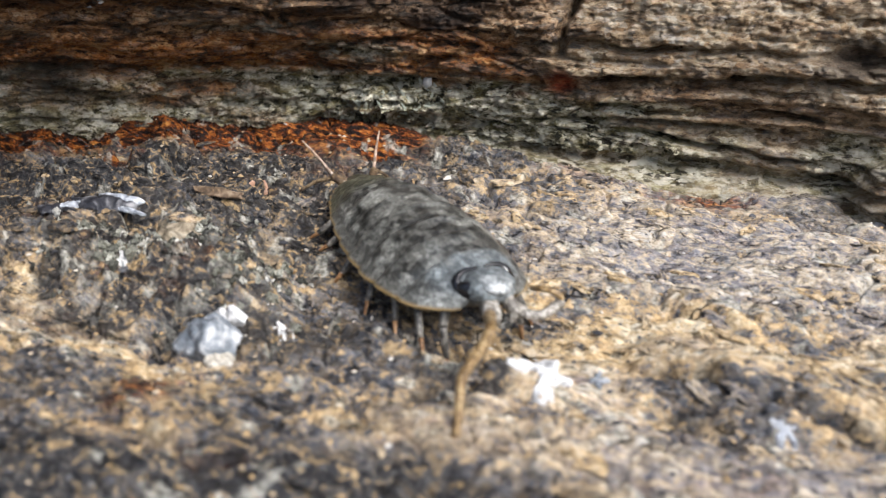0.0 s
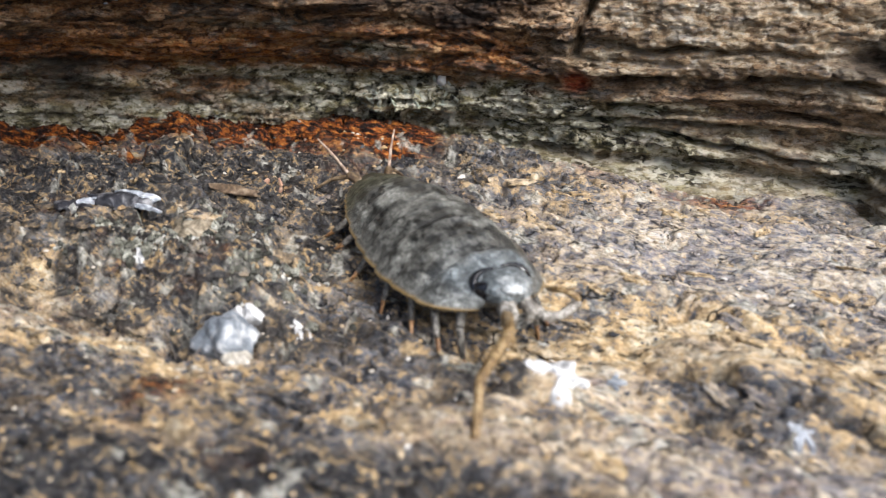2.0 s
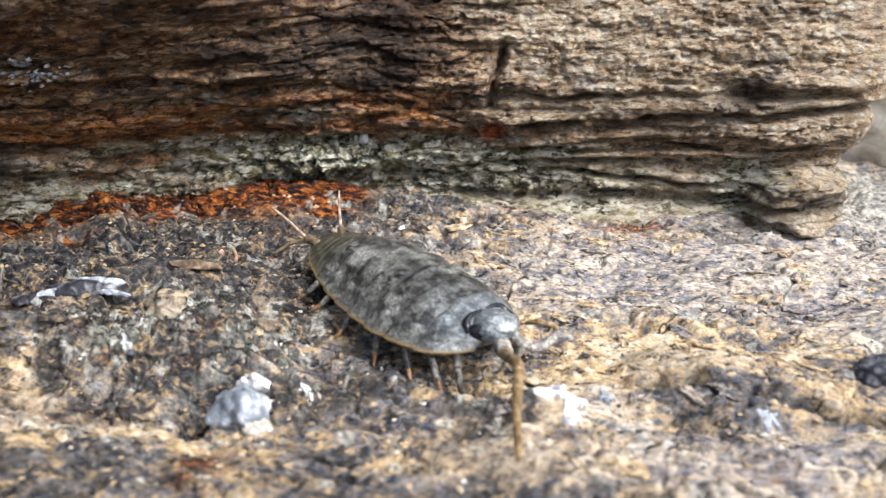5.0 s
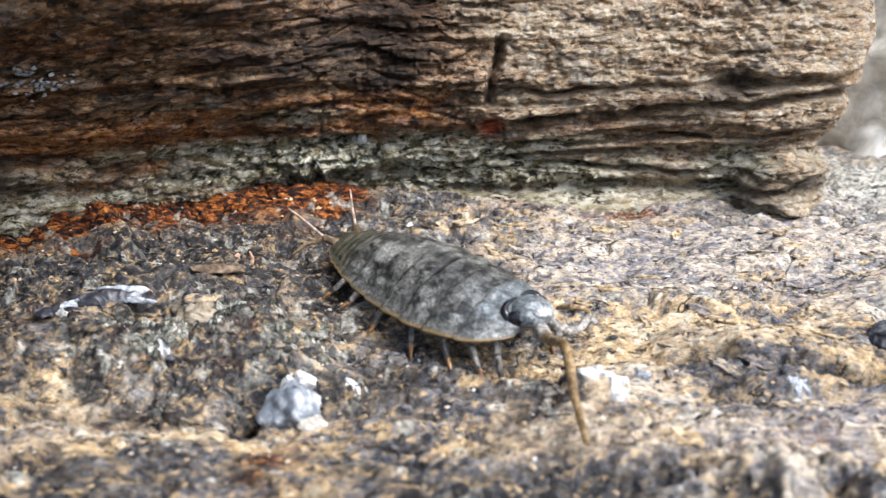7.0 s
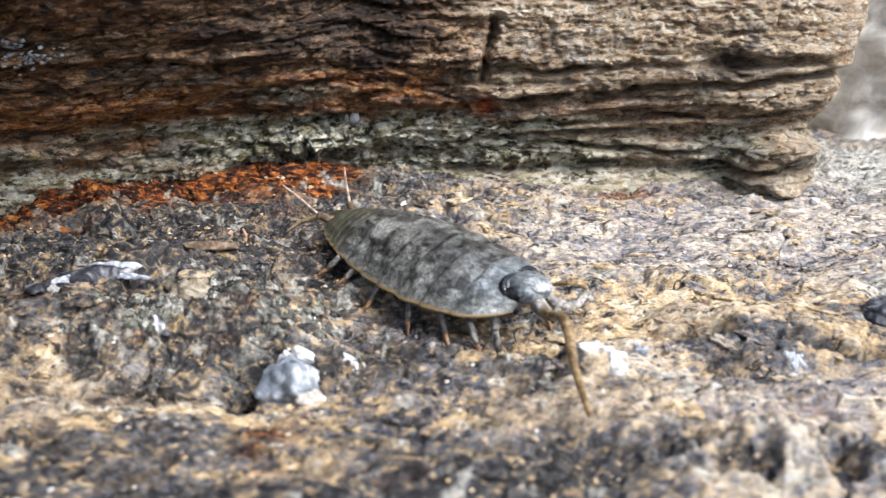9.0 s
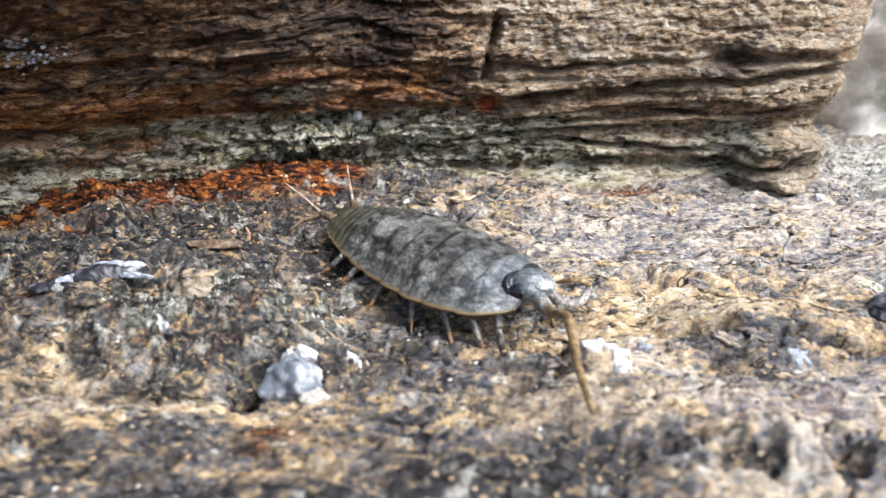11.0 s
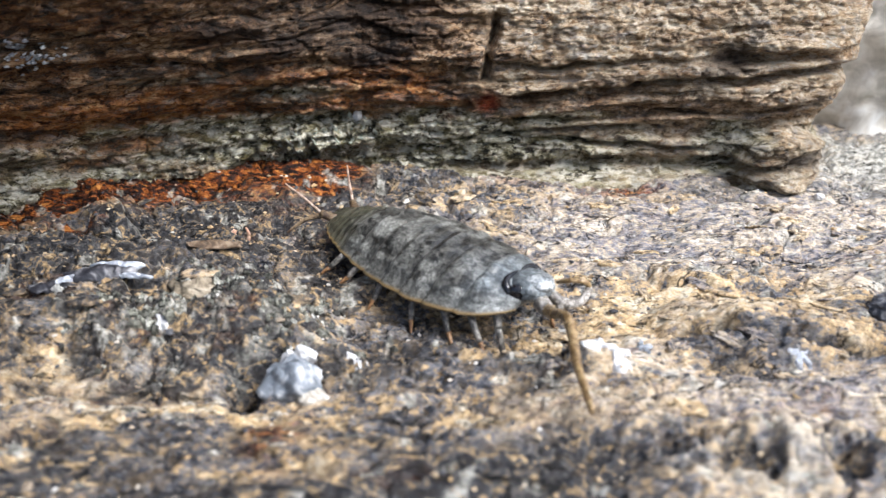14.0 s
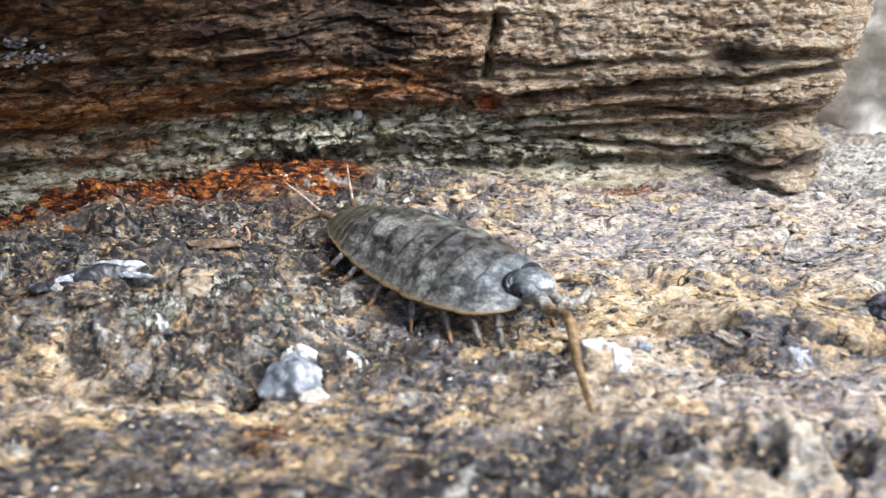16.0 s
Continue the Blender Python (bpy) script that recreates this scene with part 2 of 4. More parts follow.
    colour = g.mix(pale, colour, quartz)
    # tone of the wall's dark mask: brown rock and painted shade
    dark_and_shade = g.ramp(value, [(0.36, (0.010, 0.008, 0.007)), (0.55, (0.045, 0.034, 0.027)), (0.70, (0.15, 0.10, 0.07))])
    colour = g.mix(dark, colour, dark_and_shade)
    colour = g.mix(red, colour, g.ramp(value, [(0.36, (0.09, 0.014, 0.008)), (0.55, (0.34, 0.060, 0.022)), (0.70, (0.45, 0.19, 0.08))]))
    colour = g.mix(0.5, colour, g.ramp(cell[1], [(0.0, (0.6, 0.6, 0.6)), (1.0, (1.0, 1.0, 1.0))]), "MULTIPLY")
    grains = g.noise(g.scaled(900, 1000, 1700, shift=(1, 4, 6)), 2.2, 6, 0.75, 0.4)
    specks = g.ramp(grains, [(0.41, (0.18, 0.17, 0.16)), (0.47, (0.9, 0.9, 0.9)), (0.56, (1.0, 1.0, 1.0))])
    colour = g.mix(g.math("MULTIPLY_ADD", pale, -0.45, g.math("MULTIPLY_ADD", tan, -0.4, 0.8), clamp=True), colour, specks, "MULTIPLY")
    n = g.relief(g.math("ADD", value, g.math("MULTIPLY_ADD", grains, 0.3, g.math("MULTIPLY", cell[0], 0.25))), 0.0009, 1.0)
    n = g.relief(g.math("ADD", g.noise(g.scaled(1000), 3.0, 5, 0.7), g.math("MULTIPLY", bits[1], 0.5)), 0.0002, 0.9, n)
    rough = g.ramp(cell[2], [(0.0, 0.35), (0.25, 0.6), (1.0, 0.85)])
    return g.done(colour, rough, n, Specular_IOR_Level=0.25)


def crust_white():
    g = Graph("white_crust")
    n = g.noise(g.scaled(1000), 1.2, 5, 0.6)
    return g.done(g.ramp(n, [(0.32, (0.30, 0.30, 0.30)), (0.48, (0.60, 0.60, 0.60)), (0.66, (0.78, 0.78, 0.77))]), 0.8, g.relief(n, 0.0003, 0.7))


def stone(name, low, mid, high, rough=0.6, size=1.0):
    g = Graph(name)
    n = g.noise(g.scaled(1000), size, 5, 0.62, 0.6)
    return g.done(g.ramp(n, [(0.32, low), (0.5, mid), (0.68, high)]), rough, g.relief(n, 0.0004, 0.8))


def chitin(name, low, mid, high, rough=0.4, scale=0.75, tail=False, coat=0.4, grain=0.00025):
    """Mottled shell of the animal."""
    g = Graph(name)
    n = g.noise(g.scaled(1000), scale, 5, 0.6, 0.5)
    fine = g.noise(g.scaled(1000, shift=(5, 5, 5)), 3.2, 4, 0.65)
    value = g.math("ADD", g.math("MULTIPLY", n, 0.6), g.math("MULTIPLY", fine, 0.4))
    colour = g.ramp(value, [(0.44, low), (0.5, mid), (0.57, high)])
    if tail:
        colour = g.mix(g.attr("pale"), colour, g.ramp(fine, [(0.32, (0.10, 0.10, 0.088)), (0.5, (0.22, 0.22, 0.196)), (0.66, (0.42, 0.42, 0.385))]))
        colour = g.mix(g.attr("green"), colour, g.ramp(value, [(0.4, (0.035, 0.036, 0.024)), (0.62, (0.115, 0.108, 0.072))]))
        # blue-grey shell colour; its bright end also paints the head's soft highlights
        colour = g.mix(g.attr("blue"), colour, g.ramp(value, [(0.40, (0.060, 0.068, 0.072)), (0.50, (0.135, 0.152, 0.158)), (0.60, (0.33, 0.37, 0.385))]))
        colour = g.mix(g.attr("amber"), colour, (0.30, 0.20, 0.075))
    return g.done(colour, rough, g.relief(fine, grain, 0.8), Coat_Weight=coat, Coat_Roughness=0.22)


LEDGE, STRATA, CRUST = slab_rock(), strata_rock(), crust_white()
GREY_STONE = stone("pale_quartz", (0.09, 0.105, 0.125), (0.22, 0.245, 0.275), (0.60, 0.61, 0.62), 0.45, 0.7)
BLACK_STONE = stone("black_mica_stone", (0.012, 0.013, 0.016), (0.04, 0.042, 0.05), (0.16, 0.16, 0.18), 0.38)
SHELL_PALE = stone("pale_shell", (0.16, 0.17, 0.20), (0.42, 0.45, 0.50), (0.72, 0.74, 0.76), 0.4, 0.8)
PINK = stone("pink_shell", (0.36, 0.20, 0.13), (0.55, 0.33, 0.22), (0.70, 0.52, 0.40), 0.5)
SHELL_DARK = stone("dark_shell", (0.012, 0.012, 0.016), (0.04, 0.04, 0.047), (0.30, 0.30, 0.31), 0.3, 0.5)
PALE_SHARD = stone("greenish_quartz", (0.20, 0.22, 0.17), (0.42, 0.45, 0.38), (0.68, 0.70, 0.63), 0.4)
FAR_ROCK = stone("far_pale_rock", (0.36, 0.34, 0.28), (0.62, 0.585, 0.51), (0.82, 0.81, 0.76), 0.9, 0.25)
TERGITE = chitin("grey_shell", (0.014, 0.014, 0.013), (0.040, 0.040, 0.036), (0.115, 0.113, 0.102), 0.28, 1.0, True, 0.4, 0.00014)
AMBER = chitin("amber_rim", (0.17, 0.105, 0.035), (0.30, 0.20, 0.075), (0.46, 0.33, 0.15), 0.4, 1.2)
BROW = chitin("pale_brow", (0.12, 0.13, 0.132), (0.27, 0.29, 0.295), (0.50, 0.52, 0.52), 0.3, 1.3, False, 0.5, 0.0001)
EYE = chitin("black_eye", (0.004, 0.004, 0.005), (0.010, 0.010, 0.012), (0.02, 0.02, 0.022), 0.16, 4.0, False, 0.3, 0.00002)
LEG = chitin("leg_shell", (0.06, 0.055, 0.048), (0.13, 0.12, 0.105), (0.24, 0.22, 0.19), 0.4, 1.5)
LEG_TIP = chitin("leg_tip", (0.14, 0.065, 0.022), (0.24, 0.12, 0.045), (0.34, 0.19, 0.08), 0.4, 1.5)
ANTENNA = chitin("antenna_shell", (0.12, 0.07, 0.025), (0.25, 0.155, 0.06), (0.38, 0.27, 0.13), 0.38, 1.5)
ANTENNA_GREY = chitin("antenna_grey", (0.14, 0.125, 0.105), (0.28, 0.255, 0.22), (0.46, 0.43, 0.385), 0.42, 1.5)
UROPOD = chitin("uropod_shell", (0.24, 0.16, 0.11), (0.42, 0.30, 0.22), (0.55, 0.43, 0.34), 0.45, 1.5)
UROPOD_DARK = chitin("uropod_dark", (0.08, 0.05, 0.03), (0.17, 0.115, 0.06), (0.26, 0.19, 0.11), 0.45, 1.5)


# ---- mesh helpers ----
def link_mesh(name, verts, faces, mat, parent=None, smooth_shade=True, attrs=None, label=""):
    me = bpy.data.meshes.new(name)
    verts = np.asarray(verts, float) * MM
    if isinstance(faces, np.ndarray):
        me.vertices.add(len(verts))
        me.vertices.foreach_set("co", verts.ravel())
        k = faces.shape[1]
        me.loops.add(faces.size)
        me.loops.foreach_set("vertex_index", faces.ravel().astype(np.int32))
        me.polygons.add(len(faces))
        me.polygons.foreach_set("loop_start", np.arange(0, faces.size, k, dtype=np.int32))
        me.update(calc_edges=True)
        me.validate()
    else:
        me.from_pydata([tuple(v) for v in verts], [], faces)
    me.polygons.foreach_set("use_smooth", np.full(len(me.polygons), smooth_shade))
    for key, values in (attrs or {}).items():
        me.attributes.new(key, "FLOAT", "POINT").data.foreach_set("value", np.asarray(values, np.float32).ravel())
    me.materials.append(mat)
    ob = new(name, me)
    if parent is not None:
        ob.parent = parent
    if label:
        ob["label"] = label
    return ob


def grid_faces(rows, cols, keep=None, flip=False):
    i = np.arange(rows - 1)[:, None] * cols + np.arange(cols - 1)[None, :]
    q = np.stack([i, i + 1, i + cols + 1, i + cols], -1)
    if flip:
        q = q[..., ::-1]
    if keep is not None:
        q = q[keep]
    return q.reshape(-1, 4)


def spread(fine_from, fine_to, step, out_to, growth=1.12):
    """Even steps in the middle, then ever longer ones to out_to on both sides."""
    mid = np.arange(fine_from, fine_to + step / 2, step)
    right, left, d = [mid[-1]], [mid[0]], step
    while right[-1] < out_to:
        d *= growth
        right.append(right[-1] + d)
    d = step
    while left[-1] > -out_to:
        d *= growth
        left.append(left[-1] - d)
    return np.concatenate([left[:0:-1], mid, right[1:]])


# ---- the ledge that the animal stands on ----
def ledge_plates(x, y):
    """Foliation plates, long across the ledge: level and border of large, middle and small ones."""
    wx, wy = x + 1.1 * fbm(x / 4, y / 3, 3, 43), y + 0.8 * fbm(x / 4 + 9, y / 3, 3, 47) - 0.08 * x
    return shards(wx / 6.5 + 0.15 * wy, wy / 2.2, 53), shards(wx / 2.4 + 4, wy / 0.95, 57), shards(wx / 0.95 + 2, wy / 0.45, 59)


def crack_line(x):
    """The broken front edge of the ochre sheet."""
    return curve_at(x, ((0, 1.0), (10, -1.2), (15, -2.6), (19, -3.2), (21.3, -5.0), (25, -5.2), (29, -5.7), (40, -6.5))) + 0.35 * fbm(x / 2.5, 0 * x, 3, 3)


def hump_cells(x, y):
    """Worn hollows of the hump at the front: how deep inside one, and where the hump is."""
    wx, wy = x + 0.7 * fbm(x / 2.2, y / 2.2, 3, 86), y + 0.7 * fbm(x / 2.2 + 4, y / 2.2, 3, 88)
    pit = 0.0
    for cx, cy, rx, ry in ((12.8, -20.6, 2.3, 1.6), (17.4, -20.8, 2.3, 1.5), (19.2, -18.0, 1.5, 0.9), (20.8, -23.2, 1.7, 1.3), (14.4, -23.8, 1.9, 1.4), (9.4, -21.8, 1.3, 1.1), (23.4, -19.8, 1.4, 0.9)):
        pit = np.maximum(pit, smooth(0.30, 0.75, bump(wx, wy, cx, cy, rx * 1.25, ry * 1.25)))
    return pit, bump(x, y, 16.5, -22.6, 10, 5.6, 8)


def ledge_height(x, y):
    x, y = np.asarray(x, float), np.asarray(y, float)
    near = smooth(140, 60, np.hypot(x, y))
    h = 0.8 * fbm(x / 22, y / 16, 3, 11)
    h = h + 2.2 * bump(x, y, -30, 12, 9, 6) - 2.0 * bump(x, y, -32, -10, 10, 5)
    h = h - 1.9 * bump(x, y, -1, -5, 8, 5) + 1.0 * bump(x, y, 34, 2, 6, 5) - 0.8 * bump(x, y, -4, 10, 12, 7) + 1.0 * bump(x, y, 20, 10, 9, 7) - 1.6 * bump(x, y, -14, -5, 5, 4)
    h = h + 1.8 * smooth(9, 1, wall_foot(x) - y) * smooth(-12, -26, x) + 0.6 * bump(x, y, -12, 34, 8, 4)
    pit, hump = hump_cells(x, y)
    h = h + 3.4 * hump - 1.5 * pit * hump * (1 + 0.4 * fbm(x / 1.2, y / 1.0, 3, 89)) + 0.5 * hump * ridged(x / 3.0, y / 1.8, 3, 87)
    # a crusty knoll with a broken front edge
    knoll = bump(x, y, -29 + 1.2 * vnoise(x / 3, y / 3, 5), -3.0, 10, 5.6, 6)
    h = h + 2.1 * smooth(0.15, 0.7, knoll + 0.2 * fbm(x / 2.5, y / 2.5, 3, 21))
    lumps, lump_rim = shards(x / 2.5 + 0.3 * fbm(x, y, 2, 23), y / 2.0 + 0.3 * fbm(x + 5, y, 2, 24), 25)
    h = h + bump(x, y, -29, -3.0, 10, 5.5) * (1.0 * lumps - 0.7 * smooth(0.25, 0.0, lump_rim) + 0.35 * ridged(x / 1.2, y / 1.2, 2, 27))
    # flaky foliation, stepped
    f = fbm(x / 11 + 0.2 * y / 9, y / 4.5, 5, 31)
    steps = np.floor(f * 5) / 5 + smooth(0.6, 1.0, f * 5 - np.floor(f * 5)) / 5
    smoothness = 1 - 0.45 * smooth(2, 12, x) * smooth(-16, -9, y)
    h = h + near * (0.55 * f + 0.8 * steps)
    quiet = 1 - 0.45 * smooth(-4, -14, x) * smooth(-8, -14, y)
    h = h + near * quiet * smoothness * (0.20 * ridged(x / 4.2, y / 1.6, 3, 41) + 0.13 * fbm(x / 1.0, y / 0.6, 3, 51))
    # broken flakes, large and small
    (big, rim), (mid, rim_mid), (small, _) = ledge_plates(x, y)
    calm = quiet * smoothness * (1 - 0.75 * bump(x, y, 8, -7, 5, 5.5) - 0.4 * bump(x, y, -5, 6, 9, 7))
    slit = smooth(-0.1, 0.35, vnoise(x / 6, y / 3, 63))
    h = h + near * calm * (0.85 * big - (0.2 + 0.9 * slit) * smooth(0.10, 0.0, rim) + 0.42 * mid - (0.1 + 0.4 * slit) * smooth(0.10, 0.0, rim_mid) + 0.17 * small)
    # swirled layers at the back on the dark side, and a round knob among them
    h = h + near * 0.8 * bump(x, y, -40, 13, 18, 9) * ridged(x / 12, (y + 0.12 * x) / 1.5, 3, 73)
    h = h + 2.0 * smooth(0.3, 0.8, bump(x, y, -42.5, 14.5, 3.2, 2.4)) * (1 + 0.25 * fbm(x / 1.2, y / 1.2, 3, 75))
    # the ochre sheet ends in a step, hollow under it
    line = crack_line(x)
    inside = smooth(12, 16, x) * smooth(37, 31, x)
    h = h + inside * (0.75 * smooth(-0.25, 0.25, y - line) * smooth(9, 1, y - line) - 2.2 * np.exp(-((y - line + 0.45) / 0.4) ** 2))
    h = h - 1.3 * bump(x, y, 18.6, -7.4, 3.2, 1.6) * (0.6 + 0.6 * ridged(x / 1.6, y / 1.2, 2, 79))
    for x0, x1, y0, y1, deep, wide, seed in ((-45, -30, 9, 7.5, 0.9, 0.5, 4), (9, 24, -13.0, -10.5, 0.7, 0.5, 6), (-60, -36, 13, 15, 0.9, 0.6, 8), (13, 31, 7.5, 3.0, 0.7, 0.35, 9), (-60, -33, 4, 3, 1.1, 0.5, 12), (-24, -10, 26, 14, 0.9, 0.6, 14)):
        t = (x - x0) / (x1 - x0)
        at = y0 + (y1 - y0) * t + 1.1 * fbm(x / 5, 0 * x, 3, seed)
        h = h - deep * np.exp(-((y - at) / wide) ** 2) * smooth(-0.15, 0.1, t) * smooth(1.15, 0.9, t)
    # a black slot under the head, and the hole beside the pebble
    h = h - 1.6 * bump(x, y, 3.0, -9.5, 0.8, 2.6, -12) - 1.2 * bump(x, y, 0.2, -7.8, 3.0, 1.3)
    # the ledge breaks away towards the front
    h = h - 1.8 * smooth(0.0, 4.0, -23.5 + 0.25 * x + 1.0 * fbm(x / 5, y / 5, 3, 85) - y) * smooth(12, 4, x) * near
    return h + 0.15 - 1.3 * bump(x, y, -18.5, -12, 6, 4.5) - 4.2 * bump(x, y, -22.4, -9.6, 1.5, 3.0, -12)


def ledge():
    xs, ys = spread(-66, 62, 0.18, 420, 1.09), spread(-34, 50, 0.15, 420, 1.09)
    x, y = np.meshgrid(xs, ys)
    z = ledge_height(x, y)
    w = fbm(x / 9, y / 6, 5, 61)
    w2 = fbm(x / 4, y / 2.6, 4, 65)
    here = smooth(170, 70, np.hypot(x, y))
    # right lightens and left darkens the colour, standing in for uneven light
    right, left = smooth(-2, 12, x) * here, smooth(2, -22, x) * here
    pit, hump = hump_cells(x, y)
    line = crack_line(x)
    front = smooth(0.0, 3.0, -19.5 + 0.25 * x + 1.3 * fbm(x / 5, y / 5, 3, 85) - y) * smooth(11, 4, x) * here
    back = smooth(6, 14, y) * right
    ochre = (-0.05 + 1.0 * bump(x, y, 17, 3.2, 16, 4.6, -4) + 0.8 * bump(x, y, 5, -3, 6, 3.5) + 0.7 * bump(x, y, -38, -9, 5, 6) + 0.9 * bump(x, y, -26, -15.5, 8, 2.6) + 0.8 * bump(x, y, -18, 0, 4, 3)
             + 0.6 * bump(x, y, -5, -14, 9, 4) + 0.7 * bump(x, y, 10, -13, 6, 3) + 0.8 * bump(x, y, -53, 17, 5, 4) + 0.4 * bump(x, y, 8, 30, 16, 4) + 0.8 * bump(x, y, 16, 30, 8, 3) + 0.35 * bump(x, y, -28, 9, 4, 1.6)
             + 0.32 * right - 0.35 * back - 0.6 * front + 0.6 * w + 0.5 * w2)
    ochre = np.clip(ochre, -1, 1.1)
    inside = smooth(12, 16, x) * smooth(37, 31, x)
    # dark rock; shade painted into pits, crack, pebble gap, front and under the body
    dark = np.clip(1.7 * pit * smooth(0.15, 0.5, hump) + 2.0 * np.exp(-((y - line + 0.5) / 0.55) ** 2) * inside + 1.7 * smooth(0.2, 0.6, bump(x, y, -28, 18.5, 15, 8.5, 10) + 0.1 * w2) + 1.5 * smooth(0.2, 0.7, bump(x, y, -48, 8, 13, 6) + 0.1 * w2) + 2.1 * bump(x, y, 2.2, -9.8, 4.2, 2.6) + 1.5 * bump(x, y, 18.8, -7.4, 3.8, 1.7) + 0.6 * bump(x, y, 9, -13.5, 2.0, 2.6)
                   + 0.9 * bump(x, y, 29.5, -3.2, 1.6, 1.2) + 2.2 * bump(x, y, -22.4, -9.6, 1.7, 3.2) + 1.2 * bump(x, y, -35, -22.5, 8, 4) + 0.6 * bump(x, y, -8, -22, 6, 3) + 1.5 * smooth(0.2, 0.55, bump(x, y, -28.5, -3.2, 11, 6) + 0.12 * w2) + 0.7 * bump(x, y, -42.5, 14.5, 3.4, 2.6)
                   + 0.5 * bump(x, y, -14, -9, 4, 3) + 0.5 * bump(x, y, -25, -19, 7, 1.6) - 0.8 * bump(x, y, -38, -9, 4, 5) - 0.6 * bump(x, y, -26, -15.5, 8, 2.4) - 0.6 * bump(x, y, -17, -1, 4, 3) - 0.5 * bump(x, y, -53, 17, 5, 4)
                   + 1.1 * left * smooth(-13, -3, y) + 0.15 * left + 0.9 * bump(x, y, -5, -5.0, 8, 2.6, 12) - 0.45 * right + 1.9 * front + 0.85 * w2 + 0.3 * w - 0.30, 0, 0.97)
    crease = wall_foot(x)
    rust = np.clip(2.1 * np.exp(-((y - crease + 3.2) / 5.0) ** 2) * smooth(-15, -26, x) + 1.9 * bump(x, y, -47, 16.0, 3.6, 2.6) + 0.9 * np.exp(-((y - crease + 2) / 2.5) ** 2) * bump(x, y, -22, 36, 6, 20)
                   + 0.7 * bump(x, y, -18.5, -19, 2.5, 4.5) + 0.4 * bump(x, y, -27, -20.5, 7, 1.5) + 0.8 * bump(x, y, 17, 34.0, 7, 2.2) + 0.35 * w - 0.18, 0, 1)
    pale = np.clip((0.55 * bump(x, y, -28, -4, 9, 5) + 0.5 * bump(x, y, 32, 12, 22, 10) + 0.45 * bump(x, y, -42.5, 14.5, 3, 2)) * smooth(0.1, 0.6, fbm(x / 1.7, y / 1.3, 4, 69)) + 0.3 * (1 - pit) * smooth(0.35, 0.8, hump) * smooth(-0.5, 0.3, w2) + 0.9 * bump(x, y, 60, 46, 17, 12)
                   + 0.6 * smooth(0.7, 0.9, fbm(x / 2.2, y / 1.6, 4, 71)), 0, 0.9)
    grain = np.clip(1.0 * bump(x, y, 32, 19, 34, 10) + 0.55 * back + 0.7 * bump(x, y, 20, -12, 16, 5) + 0.25 * right + 0.5 * hump * (1 - pit) + 0.6 * w - 0.1 - 0.5 * bump(x, y, 17, 3.0, 16, 4) - 0.8 * bump(x, y, 16, 30, 8, 3), 0, 0.92)
    plates = ledge_plates(x, y)
    plate_tone = np.clip(0.8 * plates[0][0] + 0.8 * plates[1][0] + 0.35 * plates[2][0], -1, 1)
    v = np.stack([x, y, z], -1).reshape(-1, 3)
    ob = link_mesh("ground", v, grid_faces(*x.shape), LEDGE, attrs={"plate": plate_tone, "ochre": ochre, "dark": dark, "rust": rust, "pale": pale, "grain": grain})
    return tagged(ob, "weathered gneiss ledge mottled ochre, grey and black", "rock", kind="structure")


# ---- the overhanging rock wall behind ----
def wall_foot(x):
    return curve_at(x, ((-300, -60), (-90, 8), (-60, 26), (-45, 33), (-33, 39), (-20, 39), (20, 39), (32, 38.5), (44, 40), (60, 42)))


def wall_face(x, z):
    """How far back the wall stands, before its relief."""
    right = curve_at(z, ((-5, -5), (0, -3.2), (1.6, -0.8), (3, 0.3), (6, 0), (9, -1.2), (13, -3.0), (16, -3.9), (18, -3.9), (21, -3.0), (24, -1.6), (27, 0.0), (34, 5), (60, 17)))
    # above z 30 an unseen roof, added to shade the left side
    left = curve_at(z, ((-5, 0), (0, 0), (10, -2), (16, -9), (26, -19), (40, -38), (60, -62)))
    return wall_foot(x) + left + (right - left) * smooth(-36, -14, x - 0.5 * np.clip(z - 30, 0, None))


def strata_line(x, z):
    """Height within the bedding, which dips and waves."""
    return z - 0.035 * x + 0.9 * fbm(x / 26, z / 30, 3, 81)


GROOVES = (  # height at x 10, from, to, slope, depth, width
    (16.3, -2, 24, 0.03, 3.0, 0.34), (12.4, 1, 48, 0.10, 3.0, 0.48), (2.5, -6, 34, 0.0, 2.8, 0.7), (9.4, 2, 44, 0.04, 1.9, 0.34),
    (5.6, 4, 34, -0.04, 2.0, 0.3), (9.3, -70, -4, -0.01, 1.8, 0.6), (16.5, -70, -30, -0.03, 1.0, 0.5), (16.0, 26, 50, 0.05, 1.6, 0.6), (7.0, -4, 22, 0.05, 1.6, 0.26),
    (12.6, -34, -2, 0.0, 1.0, 0.4), (4.0, 10, 36, -0.03, 1.8, 0.28))


